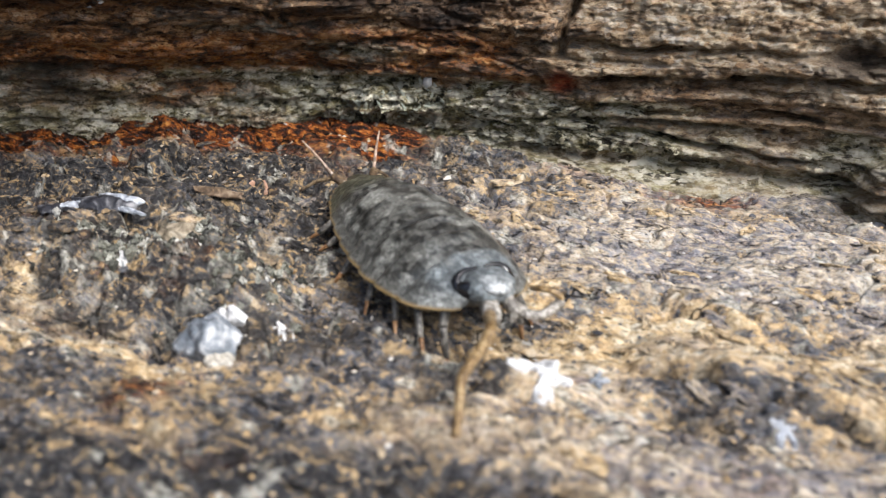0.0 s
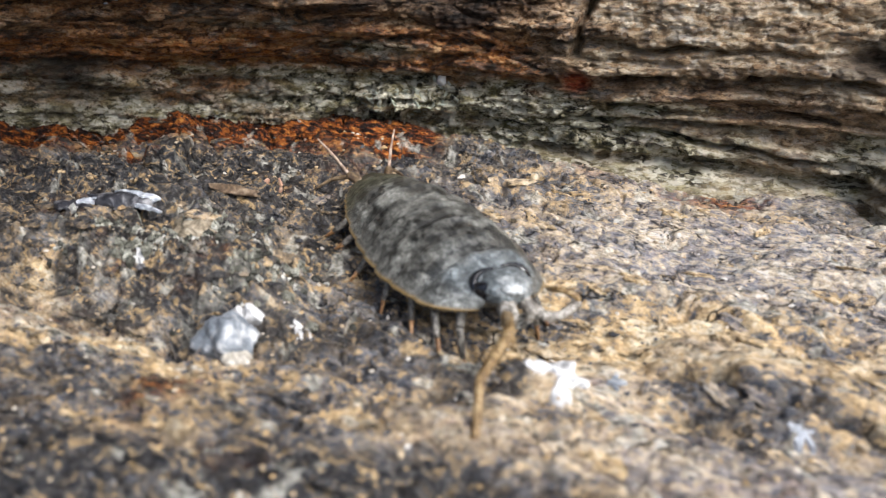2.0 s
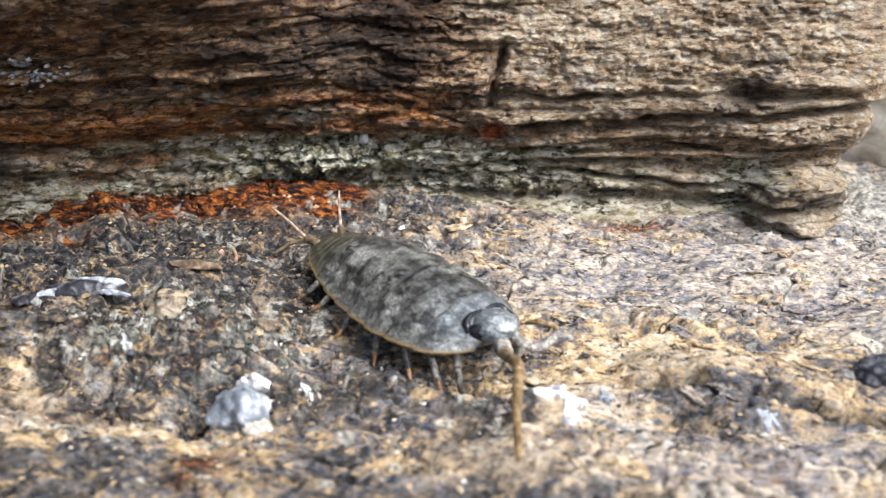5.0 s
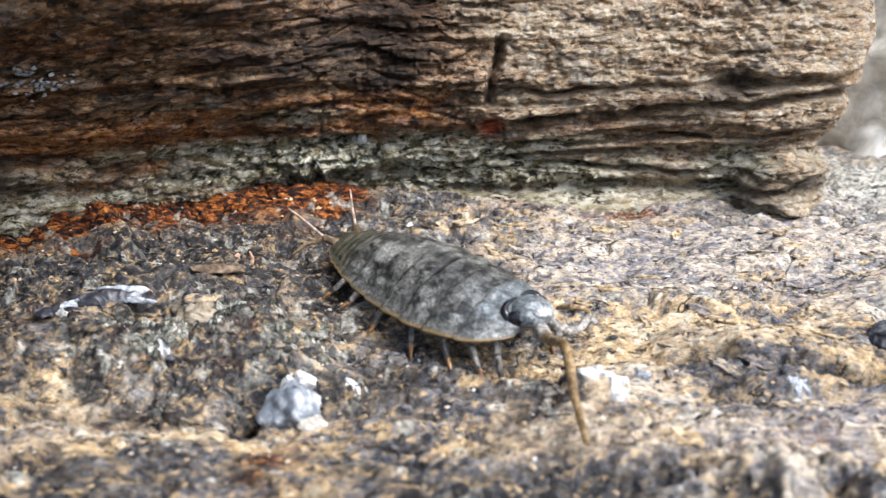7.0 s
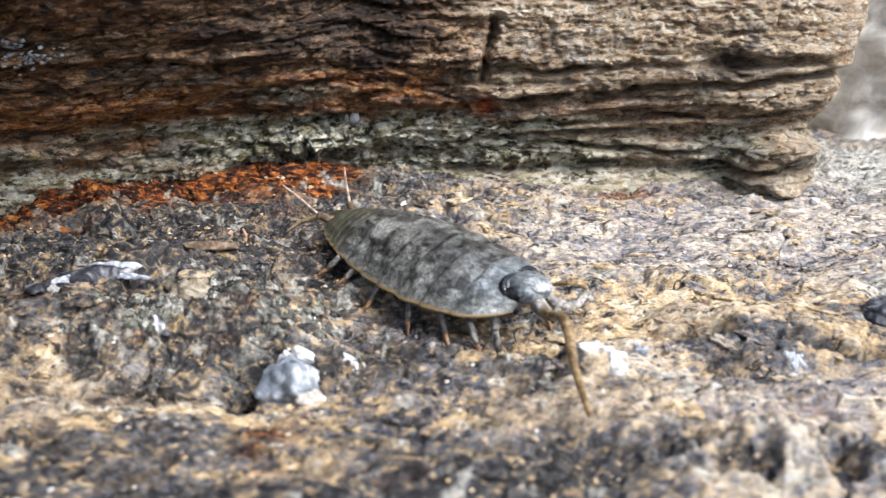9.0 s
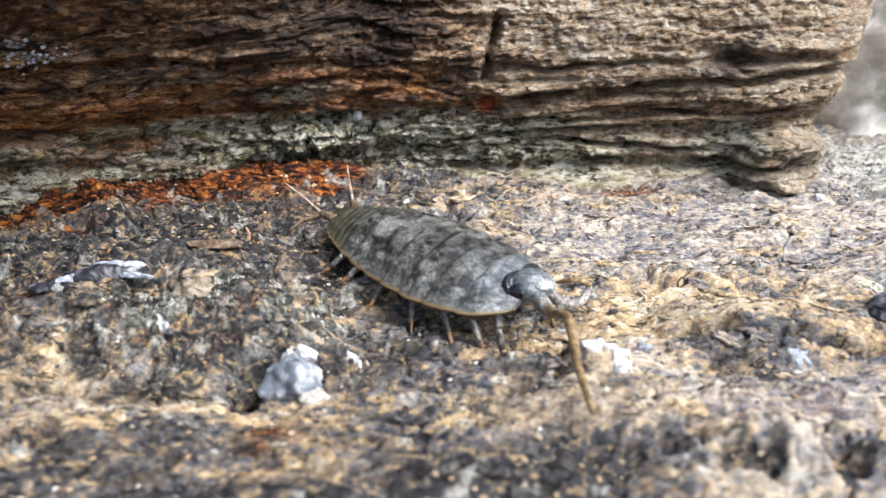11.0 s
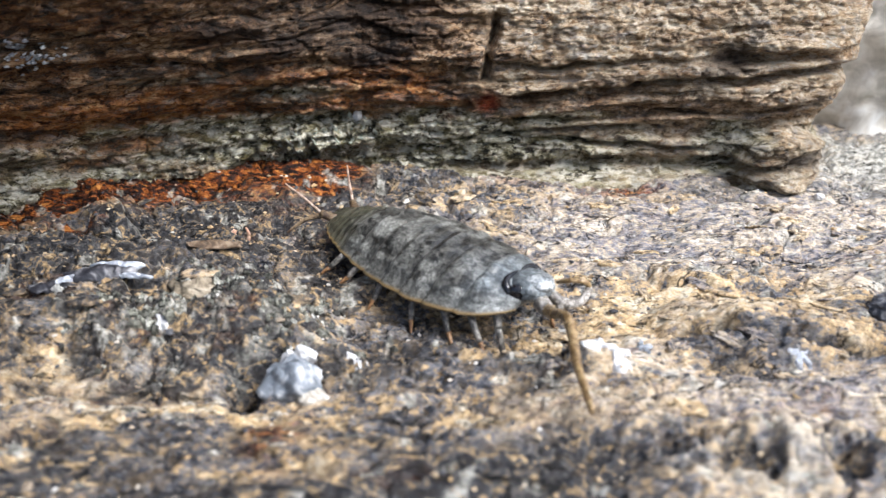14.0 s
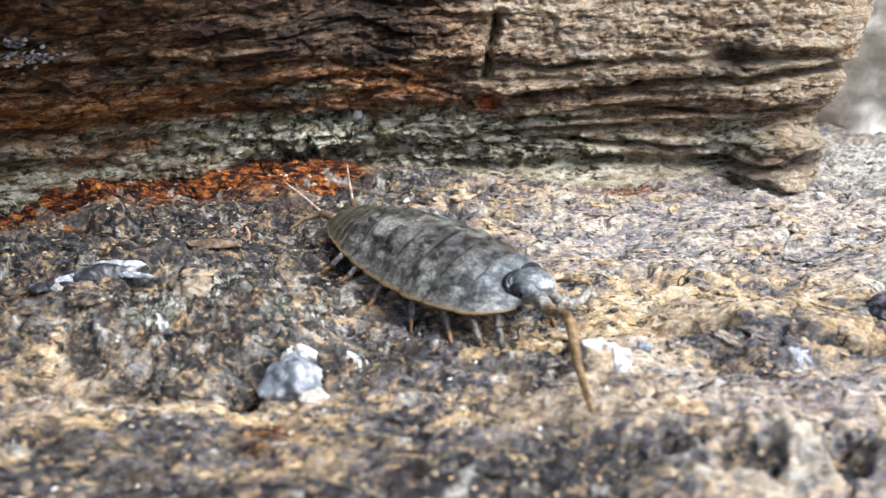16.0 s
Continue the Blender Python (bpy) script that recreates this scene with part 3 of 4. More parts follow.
def wall_relief(x, z):
    s = strata_line(x, z)
    slab = smooth(-4, 6, x) * smooth(12, 15, z)
    d = 0.9 * (1 - 0.75 * slab) * ridged(x / 22, s / 2.4, 2, 91) + 0.45 * fbm(x / 9, s / 1.6, 4, 101) + 0.16 * ridged(x / 4.5, s / 0.9, 3, 111) + 0.30 * fbm(x / 1.0, z / 0.7, 4, 121)
    wx, wz = x + 0.8 * fbm(x / 5, s / 2, 3, 123), s + 0.2 * fbm(x / 3 + 7, s / 3, 3, 127)
    big, rim = shards(wx / 10.0, wz / 1.9, 133)
    mid, rim_mid = shards(wx / 3.6 + 3, wz / 0.9, 137)
    small, _ = shards(wx / 0.85, wz / 0.5, 139)
    blocky = bump(x, z, -30, 5, 26, 3.6)
    chunk, chunk_rim = shards(wx / 2.4, wz / 1.7, 143)
    tame = 1 - 0.5 * smooth(-2, 8, x)
    d = d + tame * (1.5 * big - 0.6 * smooth(0.10, 0.0, rim)) * (1 - 0.6 * slab) + tame * (0.6 * mid - 0.3 * smooth(0.10, 0.0, rim_mid)) + 0.36 * small
    d = d + blocky * (1.7 * chunk - 0.9 * smooth(0.14, 0.0, chunk_rim))
    for z0, xa, xb, slope, deep, wide in GROOVES:
        line = z0 + slope * (x - 10) + 0.6 * fbm(x / 8, 0 * x + 3.1 * z0, 4, 131)
        here = smooth(xa - 3, xa + 2, x) * smooth(xb + 3, xb - 2, x) * (0.35 + 0.75 * smooth(-0.5, 0.4, fbm(x / 5, 0 * x + 5.3 * z0, 3, 135)))
        d = d - here * deep * np.exp(-((z - line) / wide) ** 2)
        d = d + here * 0.7 * np.exp(-((z - line - 1.5 * wide - 0.5) / 0.7) ** 2)
    d = d * (1 - 0.65 * smooth(2.6, 1.2, z) * smooth(-12, -5, x))
    crack = -1.2 + 0.14 * (z - 15) + 0.4 * fbm(z / 3, 0 * z, 3, 141)
    d = d - 3.5 * np.exp(-((x - crack) / 0.5) ** 2) * smooth(13.5, 15, z) * smooth(24, 20, z)
    d = d - 1.6 * bump(x, z, 31, 2, 3.0, 2.4) + 5.0 * smooth(0.2, 0.65, bump(x, z, 38.5, 3.6, 6.5, 3.8) + 0.1 * fbm(x / 3, z / 2, 3, 151))
    d = d - 1.8 * bump(x, z, 29.5, 17.3, 3.5, 2.6) + 1.4 * bump(x, z, -24, 4.5, 7, 3.5) * (0.4 + ridged(x / 2, z / 2, 3, 161))
    return d


def rock_wall():
    us = np.concatenate([-np.geomspace(300, 70, 40), np.arange(-69.5, 60, 0.19), np.linspace(60.5, 120, 40)])
    vs = np.concatenate([np.arange(-5, 32, 0.15), np.linspace(32.3, 60, 40), np.linspace(60.5, 110, 14)])
    u, v = np.meshgrid(us, vs)
    x, z = u.copy(), v.copy()
    y = wall_face(np.minimum(u, 50), np.minimum(v, 60))
    d = wall_relief(u, v)
    d = d * (1 - 0.6 * smooth(36, 46, u))
    # round the free end backwards and the brow upwards
    end = 41.5 + 2.3 * smooth(14, 18, v) + 1.3 * vnoise(v / 6, 0 * v, 171) - 0.15 * np.clip(14 - v, 0, 12)
    over = np.clip(u - end, 0, None)
    turn = np.clip(over / 4.0, 0, math.pi / 2)
    x = np.minimum(u, end) + 4.0 * np.sin(turn) + d * np.sin(turn)
    y = y + 4.0 * (1 - np.cos(turn)) + np.clip(over - 6.3, 0, None) - d * np.cos(turn)
    back = np.clip(v - 60, 0, None)
    z = np.minimum(v, 60) + 0.15 * back
    y = y + 4.0 * back
    s = strata_line(u, v)
    w = fbm(u / 8, s / 2.5, 4, 181)
    leftness = smooth(1, -12, u + 4 * w)
    rust = np.clip(leftness * (0.9 * np.exp(-((s - 12.3) / 1.8) ** 2) + 0.8 * np.exp(-((s - 15) / 1.4) ** 2) + 0.55) + 0.5 * np.exp(-((s - 9.6) / 1.0) ** 2) * smooth(12, -2, u)
                   + 2.0 * bump(u, v, -46.5, 6.8, 5.5, 1.1) + 1.2 * bump(u, v, -52, 5, 3, 0.8) + 0.8 * bump(u, v, -12, 4, 7, 0.8) + 0.7 * smooth(1.5, -0.5, v) * smooth(-16, -26, u) + 0.5 * w - 0.25, 0, 1)
    top = 9.4 + 0.02 * (u + 20) + 1.0 * w - 1.5 * smooth(0, 25, u)
    pale = np.clip(smooth(1.4, -1.0, v - top) * (1.0 + 0.7 * w) - 0.45 * smooth(4, 18, u) * smooth(2.2, 3.6, v + 0.5 * w) + 0.35 * smooth(2.4, 1.2, v) * smooth(-14, -6, u) + 1.0 * bump(u, v, -7, 5.5, 10, 3.4), 0, 1)
    pale = pale * (1 - 0.9 * np.clip(1.3 * bump(u, v, -46.5, 6.8, 5.5, 1.1), 0, 1))
    pale = pale * (1 - 0.85 * smooth(0.15, 0.6, bump(u, v, 38.5, 3.2, 6, 3.6)))
    pale = np.clip(pale + 1.1 * np.exp(-((v - 13.0) / 1.0) ** 2) * bump(u, v, -26, 13.6, 6, 9) + 0.4 * np.exp(-((v - 16) / 0.8) ** 2) * bump(u, v, -38, 16, 7, 9), 0, 1)
    ochre = np.clip(smooth(-8, 2, u + 5 * w) * smooth(11, 14, v + 1.2 * w) * 1.1 + 0.5 * smooth(10, 40, u) + 0.8 * smooth(0, 12, u) * smooth(9, 6.5, v + w) - 0.6 * bump(u, v, 30, 16, 6, 3.5) + 0.7 * smooth(2.6, 1.0, v) * smooth(-14, -4, u), 0, 1)
    # dark brown rock; shade of the recesses, left gap and overhang painted in too
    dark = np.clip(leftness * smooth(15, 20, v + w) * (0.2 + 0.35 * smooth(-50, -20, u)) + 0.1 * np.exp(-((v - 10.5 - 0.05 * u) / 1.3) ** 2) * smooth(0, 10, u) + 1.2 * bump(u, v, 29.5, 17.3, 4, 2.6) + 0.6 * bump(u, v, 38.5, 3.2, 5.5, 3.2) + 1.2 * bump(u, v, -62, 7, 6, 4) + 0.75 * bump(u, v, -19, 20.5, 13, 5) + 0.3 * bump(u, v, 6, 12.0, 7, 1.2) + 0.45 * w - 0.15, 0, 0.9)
    red = np.clip(1.3 * bump(u, v, -0.8, 11.2, 1.6, 2.0) + 0.5 * bump(u, v, -5, 11, 6, 1.0) + 0.4 * w - 0.15, 0, 1) * bump(u, v, -1, 11, 10, 4)
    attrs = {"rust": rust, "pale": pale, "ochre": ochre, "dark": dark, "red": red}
    wall = tagged(new("rock_wall"), "overhanging layered schist wall with rust and quartz bands", "rock", kind="structure")
    cuts = [0, int(np.searchsorted(vs, 2.5)), int(np.searchsorted(vs, 9.3)), int(np.searchsorted(vs, 16.2)), len(vs) - 1]
    labels = ("pale quartz foot of the wall", "grey quartz layer with rusty streaks", "brown and rust-stained schist layer", "dark brown to beige upper schist slab, extended into an added unseen shading roof")
    for a, b, text in zip(cuts, cuts[1:], labels):
        part_v = np.stack([x[a:b + 1], y[a:b + 1], z[a:b + 1]], -1).reshape(-1, 3)
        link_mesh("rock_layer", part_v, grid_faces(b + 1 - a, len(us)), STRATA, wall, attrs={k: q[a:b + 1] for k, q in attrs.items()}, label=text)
    return wall


GROUND = ledge()
rock_wall()


def far_boulder():
    a = np.linspace(0, 2 * math.pi, 160)
    h = np.linspace(0, math.pi / 2, 80)
    aa, hh = np.meshgrid(a, h)
    r = 1 + 0.12 * fbm(np.cos(aa) * 2 + 5, np.sin(aa) * 2 + hh * 2, 4, 191) + 0.03 * ridged(aa * 5, hh * 9, 3, 195)
    x = 86 + 50 * r * np.cos(aa) * np.cos(hh) ** 0.6
    y = 106 + 48 * r * np.sin(aa) * np.cos(hh) ** 0.6
    z = -6 + 66 * r * np.sin(hh)
    return tagged(link_mesh("boulder", np.stack([x, y, z], -1).reshape(-1, 3), grid_faces(*aa.shape), FAR_ROCK), "pale weathered boulder standing behind the ledge", "rock")


far_boulder()


# ---- the sea slater ----
def tube(points, radii, sides=8, squash=1.0):
    """Vertices and faces of a capped tube along points."""
    pts = [Vector([float(q) for q in p]) for p in points]
    verts, faces = [], []
    for k, p in enumerate(pts):
        way = (pts[min(k + 1, len(pts) - 1)] - pts[max(k - 1, 0)]).normalized()
        side = way.cross(Vector((0, 0, 1)))
        side = side.normalized() if side.length > 1e-4 else Vector((1, 0, 0))
        up = side.cross(way)
        for j in range(sides):
            a = 2 * math.pi * j / sides
            verts.append(p + float(radii[k]) * (math.cos(a) * side + squash * math.sin(a) * up))
    for k in range(len(pts) - 1):
        for j in range(sides):
            n = (j + 1) % sides
            faces.append((k * sides + j, k * sides + n, (k + 1) * sides + n, (k + 1) * sides + j))
    faces.append(tuple(range(sides))[::-1])
    faces.append(tuple(range((len(pts) - 1) * sides, len(pts) * sides)))
    return verts, faces


def bend(points, count):
    """A smooth line of count points through a few."""
    p = np.array(points, float)
    t = np.linspace(0, len(p) - 1, count)
    out = []
    for s in t:
        i = min(int(s), len(p) - 2)
        f = s - i
        a, b, c, d = p[max(i - 1, 0)], p[i], p[i + 1], p[min(i + 2, len(p) - 1)]
        out.append(0.5 * (2 * b + (c - a) * f + (2 * a - 5 * b + 4 * c - d) * f * f + (3 * b - a - 3 * c + d) * f ** 3))
    return out


def limb(name, points, radii, mat, parent, label="", count=9):
    pts = bend(points, count)
    rad = np.interp(np.linspace(0, 1, count), np.linspace(0, 1, len(radii)), radii)
    v, f = tube(pts, rad)
    return link_mesh(name, [tuple(p) for p in v], f, mat, parent, label=label)


HEAD_AT = (2.5, -2.5)
HEADING = -41.9
SEAMS = (1.5, 4.6, 7.5, 10.3, 13.0, 15.7, 18.3, 20.6)
TAIL_SEAMS = (20.6, 21.6, 22.6, 23.6, 24.6)


def half_width(a):
    return curve_at(a, ((0, 1.9), (0.8, 2.8), (1.8, 3.8), (3.2, 4.9), (6, 5.9), (10, 6.4), (14, 6.2), (18, 5.6), (21, 4.8), (24, 3.7), (26, 2.7), (27.4, 1.6)))


def back_height(a):
    return curve_at(a, ((0, 3.9), (1.5, 4.3), (4, 4.75), (8, 5.45), (13, 6.0), (18, 5.85), (22, 5.2), (25, 4.5), (27.4, 3.8)))


def hem_height(a):
    return curve_at(a, ((0, 2.3), (1.5, 1.9), (4, 1.55), (10, 1.5), (16, 1.85), (22, 2.6), (27.4, 3.3)))


def shell_ring(a, phi, lift):
    """A point of the back at distance a behind the brow, phi across it."""
    s, c = np.sin(phi), np.cos(phi)
    w, top, hem = half_width(a) + lift, back_height(a) + lift, hem_height(a)
    return w * np.sign(s) * np.abs(s) ** 0.95, hem + (top - hem) * np.abs(c) ** 1.3


def tergite(name, a0, a1, parent, first=False, last=False):
    rows, cols = 20, 81
    t, phi = np.meshgrid(np.linspace(0, 1, rows), np.linspace(-math.pi / 2, math.pi / 2, cols), indexing="ij")
    a = a0 - 0.35 + (a1 - a0 + 0.55) * t
    side = np.abs(np.sin(phi))
    a = a + 0.75 * side ** 5 * t * (0.3 if last else 1.0) + 0.35 * (side ** 2) * (0 if first else 1)
    if first:
        a = a - 0.9 * side ** 3 * (1 - t) * (1 - 0.8 * side ** 12) + 0.7 * (1 - side ** 2) * (1 - t)
    lift = (-0.40 if first else -0.11) + (0.46 if first else 0.19) * t ** (0.45 if first else 0.7) + 0.09 * np.exp(-((t - 0.82) / 0.1) ** 2) - 0.24 * smooth(0.9, 1.0, t)
    knobs = 0.0
    mid = 0.5 * (a0 + a1)
    for at, size in ((60, 0.20), (38, 0.15), (14, 0.07)):
        for sign in (-1, 1):
            knobs = knobs + size * np.exp(-((np.degrees(phi) - sign * at) / 5.5) ** 2 - ((t - 0.66) / 0.22) ** 2)
    rough = 0.10 * fbm(a * 0.9, phi * 4, 3, 201)
    y, z = shell_ring(np.clip(a, 0, 27.4), phi, lift + (0 if last else 1) * knobs + rough * np.cos(phi))
    if last:
        pinch = smooth(26.0, 27.6, a)
        y, z = y * (1 - 0.35 * pinch), z
    brim = smooth(70, 90, np.degrees(np.abs(phi)))
    y = y * (1 + 0.03 * side ** 4 * np.sin(math.pi * t ** 1.5) - 0.06) + np.sign(phi) * 0.5 * brim * smooth(0, 2.5, a) * smooth(28, 24, a)
    hem = 0.9 * smooth(0.70, 0.97, brim)
    n = vnoise(a / 1.3 + 4, phi * 5, 205)
    deg, across = np.degrees(phi), phi * 5.5
    blotch = fbm(a / 1.5 + 3, across / 1.5, 4, 209)
    coarse = fbm(a / 3.4, across / 3.0 + 6, 3, 213)
    pale = (bump(a, deg, 15.2, -20, 1.9, 17) + 0.6 * bump(a, deg, 12.4, 4, 1.3, 12) + 0.5 * bump(a, deg, 6.0, -26, 1.2, 14) + 0.4 * bump(a, deg, 17.5, 24, 1.6, 14)) * smooth(-0.7, 0.1, blotch)
    pale = pale + 3.4 * knobs * smooth(-0.5, 0.3, n) + 0.30 * smooth(52, 78, np.abs(deg)) + 0.20 * np.exp(-((t - 0.86) / 0.07) ** 2) * smooth(-0.4, 0.4, n) * smooth(20, 15, a)
    pale = np.clip(pale + 0.7 * smooth(0.30, 0.75, blotch + 0.4 * coarse) * smooth(23, 19, a), 0, 1)
    attrs = {"pale": pale, "green": np.clip(smooth(19, 24, a) + 0.3 * n, 0, 1) * smooth(17, 21, a), "blue": np.clip(smooth(6.5, 2.0, a) + 0.35 * n, 0, 1) * smooth(9, 5, a) * (0.35 + 0.65 * smooth(62, 40, np.degrees(np.abs(phi)))), "amber": hem}
    v = np.stack([-a, y, z], -1).reshape(-1, 3)
    f = grid_faces(rows, cols, flip=True)
    ob = link_mesh(name, v, f, TERGITE, parent, attrs=attrs)
    thick = ob.modifiers.new("thickness", "SOLIDIFY")
    thick.thickness, thick.offset = 0.22 * MM, -1
    for sign, col in ((-1, 0), (1, cols - 1)):
        line = np.stack([-a[:, col], y[:, col], z[:, col]], -1)
        tv, tf = tube([tuple(p) for p in line], [0.15] * rows, 6, 0.7)
        link_mesh("rim", [tuple(p) for p in tv], tf, AMBER, ob, label="amber translucent shell margin")
    return ob


def ellipsoid(name, centre, radii, mat, parent, turn=0.0, seed=0, rough=0.0, attrs=None, label="", power=1.0):
    a, b = np.meshgrid(np.linspace(0, 2 * math.pi, 41), np.linspace(-math.pi / 2, math.pi / 2, 25))
    r = 1 + rough * fbm(np.cos(a) * np.cos(b) * 2 + 3, np.sin(a) * np.cos(b) * 2 + np.sin(b) * 3, 3, 211 + seed)
    x, y, z = radii[0] * r * np.cos(a) * np.cos(b) ** power, radii[1] * r * np.sin(a) * np.cos(b) ** power, radii[2] * r * np.sin(b)
    c, s = math.cos(radians(turn)), math.sin(radians(turn))
    v = np.stack([centre[0] + x * c - y * s, centre[1] + x * s + y * c, centre[2] + z], -1).reshape(-1, 3)
    tags = {k: np.full(a.size, q) for k, q in (attrs or {}).items()}
    return link_mesh(name, v, grid_faces(*a.shape), mat, parent, attrs=tags, label=label)


def local_floor(x, y):
    """Ledge height under a point of the animal's own space."""
    c, s = math.cos(radians(HEADING)), math.sin(radians(HEADING))
    return float(ledge_height(HEAD_AT[0] + c * x - s * y, HEAD_AT[1] + s * x + c * y))


FEET = ((0.75, 3.5), (1.9, 5.3), (5.0, 6.3), (9.6, 7.0), (14.8, 7.6), (19.0, 7.4), (22.4, 7.0))
KNEE = (6.2, -4.6, 3.9)


LASH_JOINT, LASH_LENGTH = 4.3, 10.8


def lash_piece(name, start, end, parent, label):
    """A ringed stretch of the lash, along x from its own joint."""
    rings = [start + (end - start) * k / 26 for k in range(27)]
    radii = [(0.47 - 0.021 * q) * (1.0 if k % 2 else 0.93) for k, q in enumerate(rings)]
    v, f = tube([(q - start, 0, 0) for q in rings], radii, 10)
    return link_mesh(name, [tuple(p) for p in v], f, ANTENNA, parent, label=label)


def sea_slater():
    root = tagged(new("sea_slater"), "mottled grey sea slater with amber shell margins resting on the ledge", "isopod")
    root.matrix_world = pose(HEAD_AT[0] * MM, HEAD_AT[1] * MM, 0, 0, 0, HEADING)
    # seven plates of the back, then the tail
    for k in range(7):
        tergite("back_plate", SEAMS[k], SEAMS[k + 1], root, first=k == 0)
    for k in range(4):
        tergite("tail_plate", TAIL_SEAMS[k], TAIL_SEAMS[k + 1], root, last=True)
    tergite("tail_shield", 24.6, 27.0, root, last=True)
    belly = [(-a, 0, 0.5 * (hem_height(a) + back_height(a)) - 0.5) for a in np.linspace(1.5, 26.5, 14)]
    v, f = tube(belly, [0.78 * float(half_width(-p[0])) for p in belly], 16, 0.42)
    link_mesh("underside", [tuple(p) for p in v], f, LEG, root, label="dull brownish grey underside")
    # head with its large eyes
    blue = {"pale": 0.0, "green": 0.0, "blue": 1.0, "amber": 0.0}
    head = ellipsoid("head", (-1.25, 0, 3.35), (2.15, 2.3, 1.3), TERGITE, root, rough=0.06, attrs=blue, label="pale blue-grey glossy head", power=0.8)
    for sign in (-1, 1):
        ellipsoid("eye", (-1.2, sign * 2.0, 3.4), (1.0, 0.5, 0.8), EYE, head, turn=sign * -30, label="glossy black compound eye")
        limb("eye_band", [(-1.7, sign * 2.4, 3.3), (-2.35, sign * 2.25, 3.95), (-2.55, sign * 1.5, 4.4), (-2.55, sign * 0.3, 4.5)], (0.42, 0.4, 0.26, 0.1), EYE, head, "black crescent behind the eye", 14)
    # brow shell made paler to hold the head's white highlight in its colour
    ellipsoid("brow", (-0.6, 0.0, 3.9), (1.8, 1.5, 0.75), BROW, head, rough=0.06, label="pale brow with its highlight painted in", power=0.7)
    for sign in (-1, 1):
        limb("mouthpart", [(0.6, sign * 0.7, 2.9), (1.5, sign * 0.9, 2.2), (1.3, sign * 0.6, 1.4)], (0.55, 0.5, 0.3), ANTENNA_GREY, head)
    # long feeler reaching forward, its lash tapping the rock
    feeler = tagged(new("antenna"), "long ochre antenna stretched forward")
    feeler.parent = root
    limb("peduncle", [(0.7, -1.2, 2.7), (2.0, -1.8, 2.7)], (0.68, 0.58), ANTENNA_GREY, feeler, count=6)
    limb("peduncle", [(1.9, -1.75, 2.7), (3.4, -2.7, 3.2)], (0.56, 0.48), ANTENNA, feeler, count=6)
    limb("peduncle", [(3.3, -2.65, 3.2), (4.9, -3.6, 3.95), KNEE], (0.44, 0.42, 0.54), ANTENNA, feeler, count=8)
    lash = lash_piece("flagellum", 0.0, LASH_JOINT, root, "ringed ochre antenna lash")
    whip = lash_piece("flagellum_tip", LASH_JOINT, LASH_LENGTH, lash, "tapering ochre end of the lash")
    # the other feeler, folded back beside the head
    other = tagged(new("antenna"), "short-folded pale antenna beside the head")
    other.parent = root
    limb("peduncle", [(0.6, 0.9, 2.4), (1.7, 1.7, 1.95)], (0.62, 0.5), ANTENNA_GREY, other, count=6)
    limb("peduncle", [(1.6, 1.6, 1.95), (2.2, 3.0, 1.75), (1.7, 5.2, 2.1)], (0.46, 0.40, 0.44), ANTENNA_GREY, other, count=9)
    limb("flagellum", [(1.7, 5.2, 2.1), (1.6, 5.0, 2.8), (0.8, 4.2, 3.1), (-0.2, 3.9, 2.8), (-1.2, 4.2, 2.2)], (0.28, 0.28, 0.26, 0.22, 0.12), ANTENNA, other, count=14)
    # seven pairs of legs
    for k, (a, r) in enumerate(FEET):
        hip_a = 0.5 * (SEAMS[k] + SEAMS[k + 1])
        for sign in (-1, 1):
            w, hem = float(half_width(hip_a)), float(hem_height(hip_a))
            foot = Vector((-a, sign * r, local_floor(-a, sign * r) + 0.12))
            hip = Vector((-hip_a, sign * w * 0.55, hem + 0.7))
            knee = hip.lerp(foot, 0.45) + Vector((0, sign * 0.5, 0.55))
            ankle = hip.lerp(foot, 0.78) + Vector((0, sign * 0.25, 0.12))
            leg = limb("leg", [hip, hip.lerp(knee, 0.5), knee], (0.5, 0.46, 0.36), LEG, root)
            limb("shin", [knee, ankle], (0.36, 0.27), LEG, leg, count=5)
            limb("claw", [ankle, foot], (0.26, 0.12), LEG_TIP, leg, "orange-brown claw", 5)
    # two forked tail rods
    for sign in (-1, 1):
        fork = limb("uropod", [(-26.2, sign * 1.5, 3.7), (-27.7, sign * 2.3, 4.2)], (0.55, 0.42), UROPOD_DARK, root, "dark stub of the tail fork", 5)
        limb("ramus", [(-27.6, sign * 2.25, 4.2), (-29.3, sign * 3.3, 5.9), (-30.8, sign * 4.4, 7.4)], (0.20, 0.15, 0.08), UROPOD, fork, "thin pinkish tail rod", 9)
        limb("ramus", [(-27.6, sign * 2.25, 4.0), (-29.0, sign * 3.6, 3.4), (-30.0, sign * 5.2, 2.2)], (0.26, 0.22, 0.12), UROPOD_DARK, fork, "thin brown tail rod", 9)
    return lash, whip


FLAGELLUM, WHIP = sea_slater()


